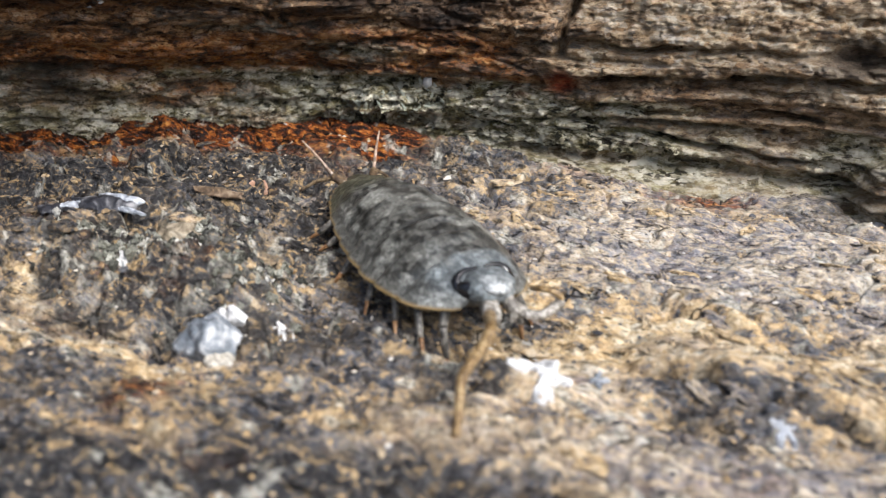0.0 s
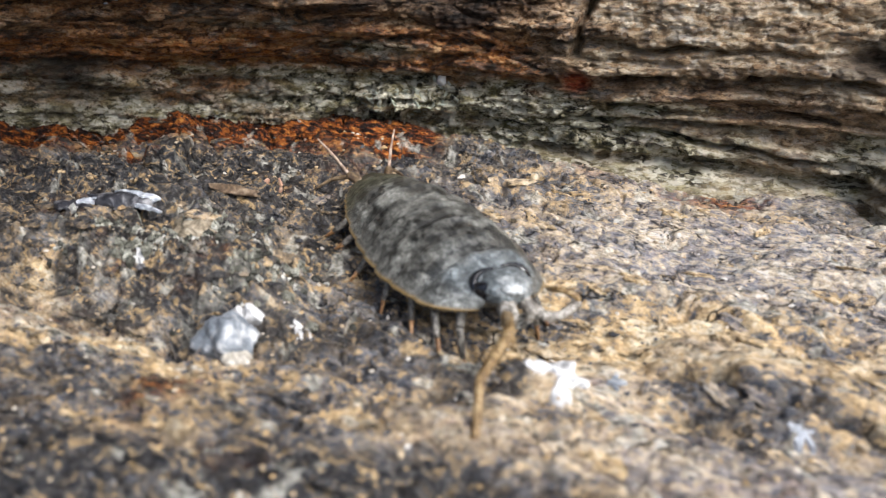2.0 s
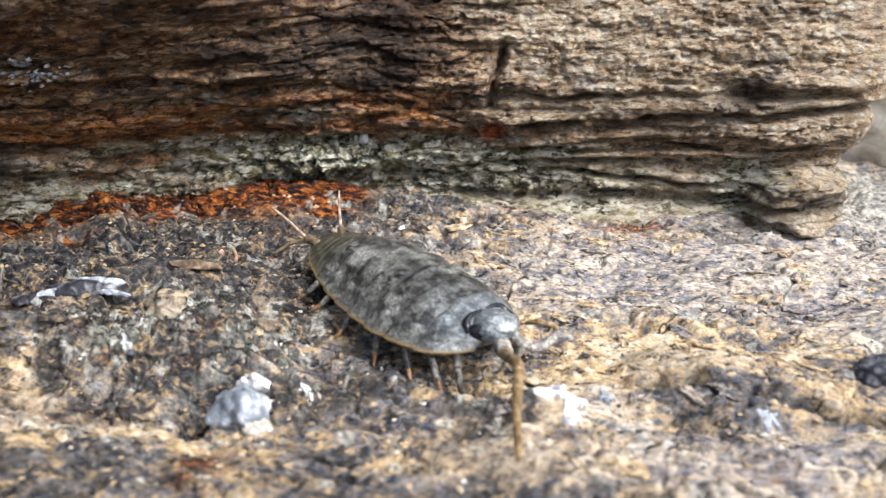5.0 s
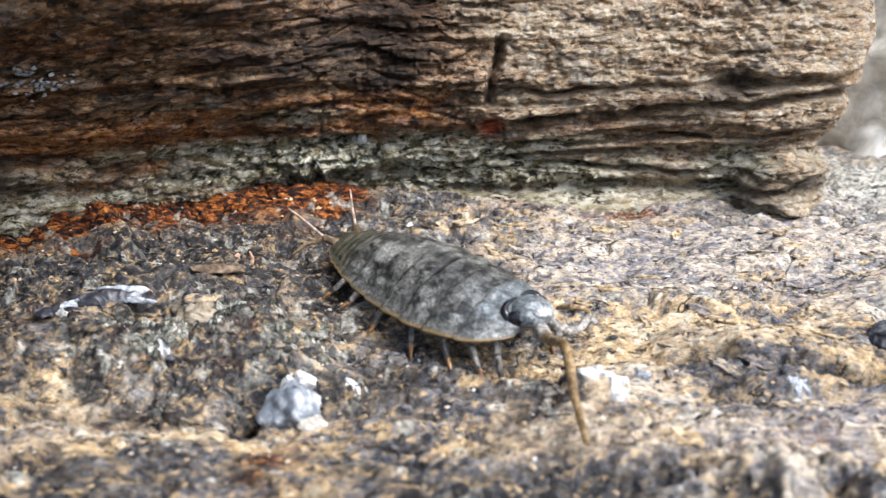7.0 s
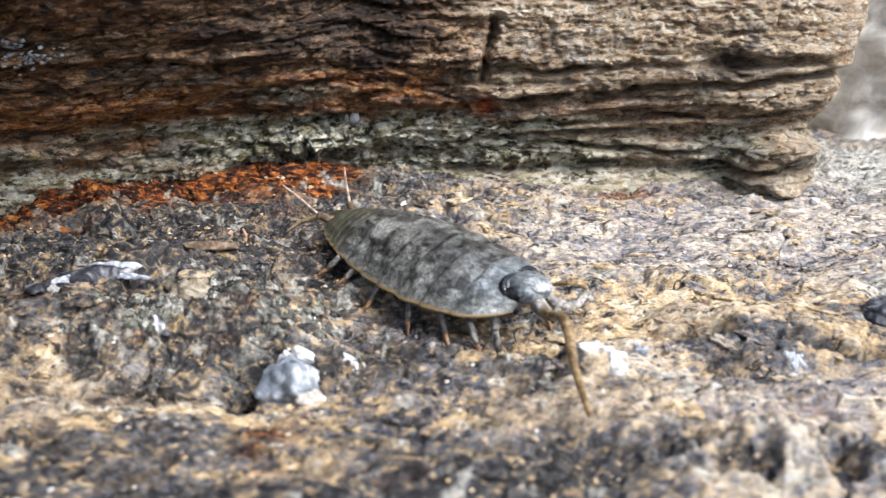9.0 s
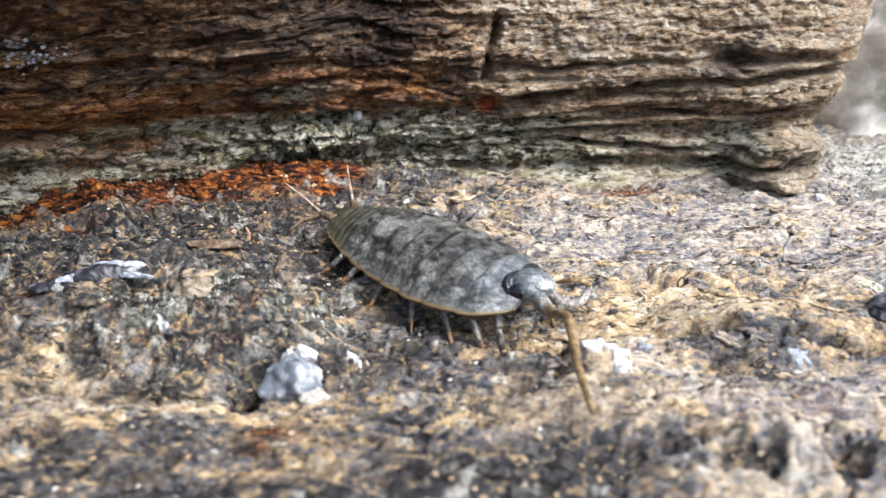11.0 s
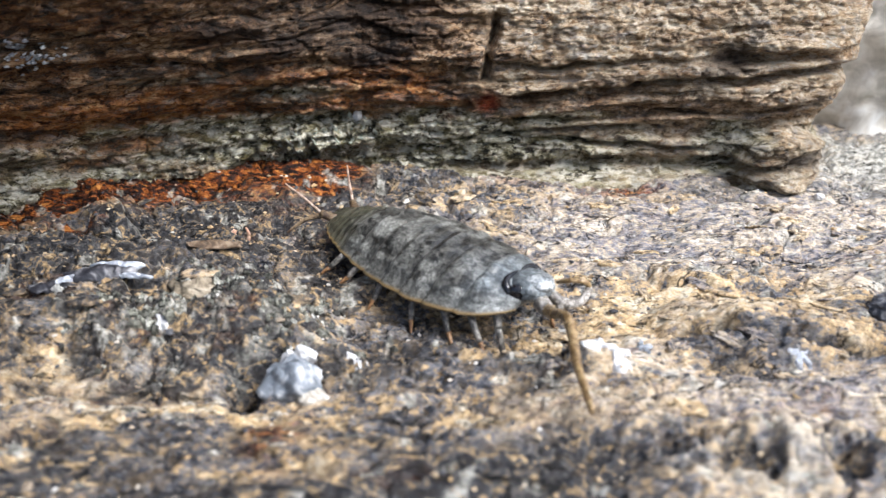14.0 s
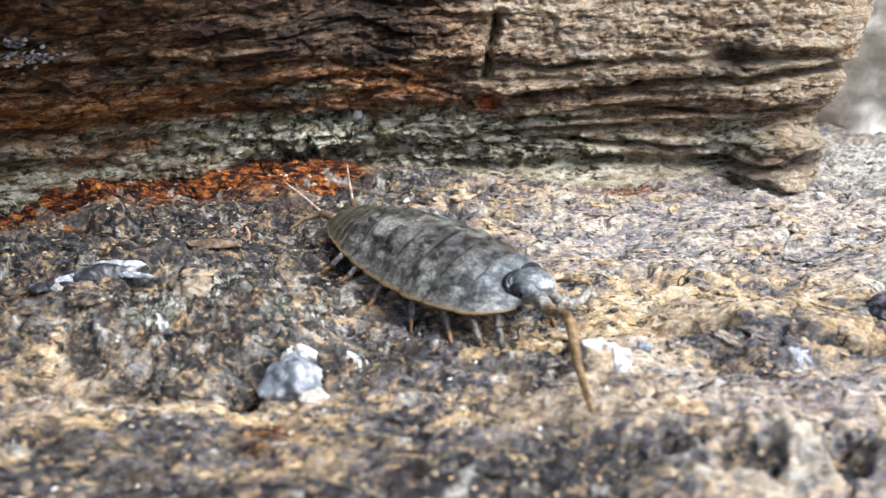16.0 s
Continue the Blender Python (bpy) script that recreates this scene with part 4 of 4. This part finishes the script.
# ---- small things on the ledge and the wall ----
def patch_on_ledge(name, cx, cy, rx, ry, thick, mat, seed, label, category, wild=0.7, turn=0.0, arms=()):
    """A crust that lies on the rock, with a lobed outline and thinning edges."""
    n = 90
    u, v = np.meshgrid(np.linspace(-1.6, 1.6, n), np.linspace(-1.6, 1.6, n))
    c, s = math.cos(radians(turn)), math.sin(radians(turn))
    x, y = cx + rx * u * c - ry * v * s, cy + rx * u * s + ry * v * c
    edge = 1 + 0.28 * np.sin(5 * np.arctan2(v, u) + seed) - np.hypot(u, v) + 0.6 * wild * fbm(x / 1.8, y / 1.8, 4, seed)
    if arms:
        edge = np.full(x.shape, -9.0)
        for ax, ay, bx, by, r in arms:
            t = np.clip(((x - ax) * (bx - ax) + (y - ay) * (by - ay)) / ((bx - ax) ** 2 + (by - ay) ** 2), 0, 1)
            edge = np.maximum(edge, 1 - np.hypot(x - ax - t * (bx - ax), y - ay - t * (by - ay)) / r)
        edge = edge + 0.35 * wild * fbm(x / 1.1, y / 1.1, 4, seed)
    cover = smooth(0.0, 0.35, edge)
    flat = sum(ledge_height(x + i, y + j) for i in (-0.9, 0, 0.9) for j in (-0.9, 0, 0.9)) / 9
    z = 0.6 * flat + 0.4 * ledge_height(x, y) - 0.4 + (0.5 + thick) * cover + thick * 0.35 * fbm(x / 1.3, y / 1.3, 3, seed + 5) * cover
    keep = (edge[:-1, :-1] > -0.05)
    return tagged(link_mesh(name, np.stack([x, y, z], -1).reshape(-1, 3), grid_faces(n, n, keep), mat), label, category)


patch_on_ledge("lichen_crust", 7.0, -6.6, 2.9, 3.7, 0.35, CRUST, 304, "bright white branching crust on the ledge", "lichen", 0.9, 0,
               ((5.0, -4.8, 7.2, -4.3, 1.2), (6.9, -4.4, 7.6, -7.2, 1.75), (7.5, -6.4, 6.0, -8.6, 1.0), (7.7, -7.0, 8.3, -10.6, 0.9), (7.6, -6.0, 9.5, -7.2, 0.8)))
patch_on_ledge("lichen_crust", 24.4, -7.2, 1.2, 0.7, 0.1, SHELL_PALE, 311, "small pale grey crust patch on the ledge", "lichen", 0.6, -20)
patch_on_ledge("lichen_crust", -13.6, -7.4, 1.2, 0.6, 0.2, CRUST, 317, "tiny white crust patch on the ledge", "lichen", 0.5)
patch_on_ledge("lichen_crust", -31, -4.6, 0.8, 0.7, 0.25, CRUST, 321, "tiny white crust patch on the ledge", "lichen", 0.5)
patch_on_ledge("lichen_crust", 11.2, -5.4, 0.9, 1.1, 0.05, GREY_STONE, 327, "small pale grey crust patch on the ledge", "lichen", 0.8)


def rough_stone(name, at, radii, mat, seed, label, category="stone", turn=0.0, facets=9, rough=0.12, sink=0.3):
    """A broken stone: a ball cut by planes, then roughened."""
    rnd = random.Random(seed)
    a, b = np.meshgrid(np.linspace(0, 2 * math.pi, 61), np.linspace(-math.pi / 2, math.pi / 2, 37))
    d = np.stack([np.cos(a) * np.cos(b), np.sin(a) * np.cos(b), np.sin(b)], -1)
    r = np.full(a.shape, 1.25)
    for _ in range(facets):
        n = Vector((rnd.uniform(-1, 1), rnd.uniform(-1, 1), rnd.uniform(-0.6, 1))).normalized()
        r = np.minimum(r, rnd.uniform(0.7, 0.95) / np.clip(d @ np.array(n), 0.05, None))
    r = r * (1 + rough * fbm(d[..., 0] * 3 + d[..., 2] * 2, d[..., 1] * 3, 4, seed))
    v = (d * r[..., None] * np.array(radii)).reshape(-1, 3)
    ob = link_mesh(name, v, grid_faces(*a.shape), mat)
    x, y = at[:2]
    z = at[2] if len(at) > 2 else float(ledge_height(x, y)) + radii[2] * (1 - 2 * sink)
    ob.matrix_world = pose(x * MM, y * MM, z * MM, rnd.uniform(-8, 8), rnd.uniform(-8, 8), turn)
    return tagged(ob, label, category)


rough_stone("quartz_pebble", (-18.7, -10.1), (2.55, 2.0, 1.8), GREY_STONE, 6, "bluish white quartz pebble wedged in the ledge", turn=15, sink=0.24)
rough_stone("quartz_pebble", (-19.3, -7.6), (0.9, 0.7, 0.9), CRUST, 9, "chalk-white stone tooth on the ledge", turn=40, sink=0.35)
rough_stone("quartz_pebble", (-18.1, -7.5), (0.9, 0.6, 0.8), CRUST, 10, "chalk-white stone tooth on the ledge", turn=10, sink=0.35)
rough_stone("tan_stone", (-16.8, -12.1), (1.15, 0.8, 0.8), stone("sandy_stone", (0.24, 0.22, 0.18), (0.48, 0.44, 0.37), (0.70, 0.67, 0.60)), 27, "small sandy stone beside the quartz pebble", turn=-15)
rough_stone("mica_stone", (34.6, -0.6), (2.3, 1.5, 1.2), BLACK_STONE, 12, "small glossy black stone on the ledge", turn=20)
rough_stone("tan_stone", (-29.6, 2.8), (2.9, 2.2, 0.9), stone("tan_stone", (0.08, 0.07, 0.05), (0.28, 0.23, 0.16), (0.52, 0.46, 0.36), 0.7, 0.6), 22, "tan weathered stone on the knoll", turn=-20, sink=0.6, rough=0.2)
rough_stone("white_chip", (-18.0, 38.0, 9.2), (0.55, 0.4, 0.7), CRUST, 31, "white shell chip stuck to the wall", "shell")


def plate(name, length, width, arch, mat, parent, at, turn, tilt, seed):
    """A thin curved sliver with a ragged outline."""
    n, m = 26, 12
    u, v = np.meshgrid(np.linspace(-1, 1, n), np.linspace(-1, 1, m))
    w = width * np.sqrt(np.clip(1 - np.abs(u) ** 2.4, 0.02, 1)) * (1 + 0.25 * vnoise(u * 4, 0 * u, seed))
    x, y = length * u + 0.2 * vnoise(v * 3, u * 2, seed + 1), w * v
    z = arch * (1 - v ** 2) - 0.4 * arch * u ** 2 + 0.15 * fbm(u * 3, v * 2, 3, seed + 2)
    top = np.stack([x, y, z], -1).reshape(-1, 3)
    ob = link_mesh(name, top, grid_faces(m, n), mat, parent)
    ob.modifiers.new("thickness", "SOLIDIFY").thickness = 0.25 * MM
    ob.matrix_local = pose(at[0] * MM, at[1] * MM, at[2] * MM, tilt, 0, turn)
    return ob


def shell_fragment():
    x, y = -39.8, 3.3
    root = tagged(new("shell_fragment"), "broken white and black shell slivers lying on the ledge", "shell")
    root.matrix_world = pose(x * MM, y * MM, (float(ledge_height(x, y)) + 0.3) * MM)
    plate("shell_plate", 2.6, 0.55, 0.5, SHELL_PALE, root, (1.6, 1.0, 0.75), 2, 24, 401)
    plate("shell_plate", 3.4, 1.3, 0.8, SHELL_DARK, root, (0.3, 0.2, 0.3), 14, 24, 405)
    plate("shell_plate", 1.0, 0.5, 0.4, SHELL_PALE, root, (-2.6, -1.5, 0.3), 60, 30, 409)
    plate("shell_plate", 1.6, 0.32, 0.3, SHELL_PALE, root, (3.9, -0.5, 0.35), -4, 20, 417)
    plate("shell_plate", 2.2, 0.9, 0.5, SHELL_DARK, root, (-3.4, -2.4, 0.0), 5, 10, 413)


def bristle_tuft():
    x, y = -28.8, 14.2
    root = tagged(new("shell_spur"), "two small pink shell spurs standing on the ledge", "shell")
    root.matrix_world = pose(x * MM, y * MM, (float(ledge_height(x, y)) - 0.2) * MM)
    limb("spur", [(-0.6, 0, 0), (-0.7, -0.1, 0.8), (-0.3, 0, 1.5)], (0.4, 0.42, 0.2), PINK, root)
    limb("spur", [(0.9, 0.2, 0), (1.1, 0.2, 0.9), (0.8, 0.3, 1.7)], (0.24, 0.2, 0.1), PINK, root)


def crystal_cluster():
    rnd = random.Random(77)
    root = tagged(new("crystal_cluster"), "pale greenish quartz shards grown on the wall foot", "crystals")
    root.matrix_world = pose(-22 * MM, 38.5 * MM, 5 * MM)
    for k in range(110):
        x, z = rnd.gauss(0.6, 3.9), rnd.gauss(0.6, 1.4)
        if -12 < x < 9 and -4 < z < 4:
            y = float(wall_face(-22 + x, 5 + z) - wall_relief(np.array(-22 + x), np.array(5 + z))) - 38.5
            size = rnd.uniform(0.2, 0.62)
            way = Vector((rnd.uniform(-0.6, 0.6), rnd.uniform(-0.9, -0.3), rnd.uniform(0.1, 1.2))).normalized()
            start = Vector((x, y + 0.5, z))
            v, f = tube([start, start + way * size * 1.6, start + way * size * 2.5], (size * 0.55, size * 0.5, size * 0.1), 5, 0.6)
            link_mesh("shard", [tuple(p) for p in v], f, PALE_SHARD, root, smooth_shade=False)


def barnacle_patch():
    rnd = random.Random(5)
    root = tagged(new("barnacle_patch"), "tiny grey-white barnacles on the dark wall", "barnacle")
    root.matrix_world = pose(-49.5 * MM, 18 * MM, 20.5 * MM)
    for k in range(60):
        x, z = rnd.gauss(0, 1.35), rnd.gauss(0, 0.75)
        y = float(wall_face(-49.5 + x, 20.5 + z) - wall_relief(np.array(-49.5 + x), np.array(20.5 + z))) - 18
        r = rnd.uniform(0.10, 0.27)
        v, f = tube([(x, y + 0.4, z), (x, y - 0.25, z), (x, y - 0.4, z), (x, y - 0.1, z)], (r, r * 0.75, r * 0.5, r * 0.25), 9)
        link_mesh("barnacle", [tuple(p) for p in v], f, SHELL_PALE, root)


def ledge_flakes(ground):
    """Thin plates of the foliated rock that lift off the ledge, each an object on one of a few shared meshes."""
    rnd = random.Random(31)
    tones = ({"ochre": 0.9, "grain": 0.0, "dark": 0.0}, {"ochre": 0.5, "grain": 0.8, "dark": 0.0}, {"ochre": 0.2, "grain": 0.0, "dark": 0.75}, {"ochre": 0.7, "grain": 0.3, "dark": 0.0})
    shapes = []
    for k in range(16):
        n = 15
        out = [1 + 0.28 * rnd.uniform(-1, 1) + 0.12 * math.cos(2 * i) for i in range(n)]
        verts = []
        for level, scale in ((0.0, 0.9), (0.16, 1.0), (0.3, 0.86)):
            for i in range(n):
                a = 2 * math.pi * i / n
                verts.append((1.9 * scale * out[i] * math.cos(a), 0.8 * scale * out[i] * math.sin(a), level + 0.07 * rnd.uniform(-1, 1)))
        verts.append((0, 0, 0.34))
        faces = [(r * n + i, r * n + (i + 1) % n, (r + 1) * n + (i + 1) % n, (r + 1) * n + i) for r in range(2) for i in range(n)]
        faces += [(2 * n + i, 2 * n + (i + 1) % n, 3 * n) for i in range(n)]
        tone = dict(tones[k % 4], rust=0.0, pale=0.0, plate=rnd.uniform(-0.4, 0.5))
        ob = link_mesh("rock_flake", verts, faces, LEDGE, ground, False, {q: np.full(len(verts), t) for q, t in tone.items()})
        shapes.append(ob)
    spots = []
    while len(spots) < 190:
        x, y = rnd.uniform(-54, 44), rnd.uniform(-17, 31)
        if math.hypot(x - 8, y + 6.5) < 5 or (abs(x + 18) < 4 and abs(y + 10) < 5) or (x < 0 and rnd.random() < 0.4) or (y < -11 and rnd.random() < 0.5):
            continue
        spots.append((x, y))
    for k, (x, y) in enumerate(spots):
        kind = rnd.choice((0, 1, 3, 4, 5, 7, 8, 9, 11, 12, 13, 15) if x > -8 else (2, 6, 10, 14, 0, 5, 2, 6))
        ob = shapes[k] if k < len(shapes) else new("rock_flake", shapes[kind].data)
        ob.parent = ground
        near = [float(ledge_height(x + i, y + j)) for i, j in ((1.2, 0), (-1.2, 0), (0, 0.8), (0, -0.8), (0, 0))]
        normal = Vector((-(near[0] - near[1]) / 2.4 * 0.7, -(near[2] - near[3]) / 1.6 * 0.7 + rnd.uniform(-0.02, 0.10), 1)).normalized()
        size = rnd.uniform(0.35, 0.85)
        turn = normal.to_track_quat("Z", "Y").to_matrix().to_4x4() @ pose(0, 0, 0, 0, 0, rnd.uniform(-24, 24) + rnd.choice((0, 180)))
        ob.matrix_local = Matrix.Translation((x * MM, y * MM, (0.5 * sum(near) / 5 + 0.5 * near[4] - 0.02) * MM)) @ turn @ Matrix.Diagonal((size, size * rnd.uniform(0.7, 1.2), size * rnd.uniform(0.9, 1.5), 1))


def quartz_grains():
    """Rounded pale grains grown in clusters over the knoll."""
    rnd = np.random.RandomState(21)
    n = 1050
    x, y = rnd.normal(-28, 5.6, n), rnd.normal(-2.0, 3.0, n)
    keep = fbm(x / 3, y / 2.4, 3, 83) > -0.1
    x, y = x[keep], y[keep]
    n = len(x)
    r = rnd.uniform(0.16, 0.50, n)
    z = ledge_height(x, y) - 0.25 * r
    a, b = np.meshgrid(np.linspace(0, 2 * math.pi, 9), np.linspace(-math.pi / 2, math.pi / 2, 6))
    ball = np.stack([np.cos(a) * np.cos(b), np.sin(a) * np.cos(b), np.sin(b)], -1).reshape(-1, 3)
    v = ball[None] * r[:, None, None] * rnd.uniform(0.6, 1.5, (n, 1, 3)) * (1 + 0.3 * rnd.uniform(-1, 1, (1, 54, 1)) + 0.18 * rnd.uniform(-1, 1, (n, 54, 1))) + np.stack([x, y, z], -1)[:, None]
    f = (np.arange(n)[:, None, None] * len(ball) + grid_faces(6, 9)[None]).reshape(-1, 4)
    g = Graph("quartz_grain")
    isl = g.nodes.new("ShaderNodeNewGeometry").outputs["Random Per Island"]
    col = g.ramp(isl, [(0.0, (0.03, 0.03, 0.026)), (0.3, (0.11, 0.11, 0.088)), (0.6, (0.26, 0.26, 0.21)), (0.85, (0.46, 0.46, 0.39)), (1.0, (0.68, 0.67, 0.62))])
    m = g.done(g.mix(0.7, col, g.ramp(g.noise(g.scaled(1000), 3.2, 5, 0.7), [(0.40, 0.15), (0.58, 1.0)]), "MULTIPLY"), 0.45, g.relief(g.noise(g.scaled(1000), 4.0, 3), 0.0002, 0.8))
    tagged(link_mesh("quartz_grains", v.reshape(-1, 3), f, m, smooth_shade=False), "pale greenish quartz grains crusting the rock knoll", "quartz grains", kind="stuff")


def grit():
    """Loose angular grains over the ledge, one island each."""
    rnd = np.random.RandomState(8)
    n = 2600
    x, y = rnd.uniform(-58, 52, n), rnd.uniform(-30, 34, n)
    r = rnd.uniform(0.10, 0.28, n) * (1 + 0.8 * (rnd.rand(n) > 0.93))
    z = ledge_height(x, y)
    ico = np.array([(0, 0, 1), (0.9, 0, 0.25), (0.28, 0.85, 0.2), (-0.72, 0.53, 0.3), (-0.72, -0.53, 0.2), (0.28, -0.85, 0.3), (0, 0, -0.8)])
    tri = np.array([(0, 1, 2), (0, 2, 3), (0, 3, 4), (0, 4, 5), (0, 5, 1), (6, 2, 1), (6, 3, 2), (6, 4, 3), (6, 5, 4), (6, 1, 5)])
    a = rnd.uniform(0, 2 * math.pi, n)
    v = ico[None] * (1 + rnd.uniform(-0.35, 0.35, (n, 7, 1))) * r[:, None, None] * np.array([1.35, 0.9, 0.75])
    c, s = np.cos(a)[:, None], np.sin(a)[:, None]
    v = np.stack([v[..., 0] * c - v[..., 1] * s + x[:, None], v[..., 0] * s + v[..., 1] * c + y[:, None], v[..., 2] + z[:, None]], -1)
    g = Graph("grit_grains")
    isl = g.nodes.new("ShaderNodeNewGeometry").outputs["Random Per Island"]
    col = g.ramp(isl, [(0.0, (0.03, 0.03, 0.036)), (0.35, (0.12, 0.12, 0.13)), (0.5, (0.32, 0.25, 0.17)), (0.7, (0.52, 0.35, 0.16)), (0.9, (0.60, 0.50, 0.36)), (1.0, (0.72, 0.71, 0.68))])
    m = g.done(g.mix(0.5, col, g.ramp(g.noise(g.scaled(1000), 3.0, 3), [(0.3, 0.5), (0.7, 1.0)]), "MULTIPLY"), 0.7)
    f = (np.arange(n)[:, None, None] * 7 + tri[None]).reshape(-1, 3)
    tagged(link_mesh("grit", v.reshape(-1, 3), f, m, smooth_shade=False), "loose ochre and grey mineral grains on the ledge", "grit", kind="stuff")


def rock_flake():
    x, y = -29.8, 8.6
    ob = plate("rock_flake", 2.7, 0.8, 0.4, stone("brown_flake", (0.05, 0.035, 0.025), (0.15, 0.10, 0.06), (0.32, 0.24, 0.16)), None, (x, y, float(ledge_height(x, y)) + 0.2), 4, 8, 431)
    tagged(ob, "thin brown rock flake lifting off the ledge", "rock flake")


rock_flake()
rough_stone("white_chip", (35.6, 35.2), (0.7, 0.5, 0.5), CRUST, 41, "white shell chip lying at the wall foot", "shell")
rough_stone("white_chip", (42.5, 33.0), (0.6, 0.5, 0.45), CRUST, 43, "white shell chip lying at the wall foot", "shell")
rough_stone("ochre_stone", (-18.5, 2.3), (0.5, 0.45, 0.45), stone("ochre_grain", (0.20, 0.11, 0.04), (0.40, 0.24, 0.09), (0.55, 0.36, 0.16)), 47, "tiny rounded ochre stone on the ledge")
shell_fragment()
bristle_tuft()
crystal_cluster()
barnacle_patch()
grit()
quartz_grains()
ledge_flakes(GROUND)


def aimed(way):
    return Vector(way).to_track_quat("X", "Z").to_matrix().to_4x4()


def motions():
    """The lash of the long antenna lifts once from the rock and settles again, straighter than before."""
    down, rest = ((8.5, -8.1, 3.1), (13.1, -11.3, -0.3)), ((9.0, -7.7, 2.7), (13.3, -12.4, 2.9))
    rows = [(0.0, *down), (2.9, *down), (3.1, (8.7, -7.9, 3.1), (13.4, -11.8, 1.6)), (3.3, (8.8, -7.9, 3.6), (13.1, -12.3, 4.2)), (3.5, (8.9, -7.9, 3.8), (13.2, -12.3, 5.0)),
            (3.7, (8.9, -7.9, 3.7), (13.7, -11.8, 4.2)), (3.9, (8.9, -7.9, 3.6), (13.6, -11.9, 3.5)), (4.5, (8.9, -7.8, 3.6), (13.4, -12.1, 3.7)), (7.0, *rest), (16.0, *rest)]
    knee = Vector(KNEE)
    first, second = [], []
    for t, mid, tip in rows:
        m = aimed(Vector(mid) - knee)
        elbow = knee + m @ Vector((LASH_JOINT, 0, 0))
        first.append((t, Matrix.Translation(knee * MM) @ m))
        second.append((t, Matrix.Translation((LASH_JOINT * MM, 0, 0)) @ m.inverted() @ aimed(Vector(tip) - elbow)))
    walk(FLAGELLUM, first)
    walk(WHIP, second)


motions()
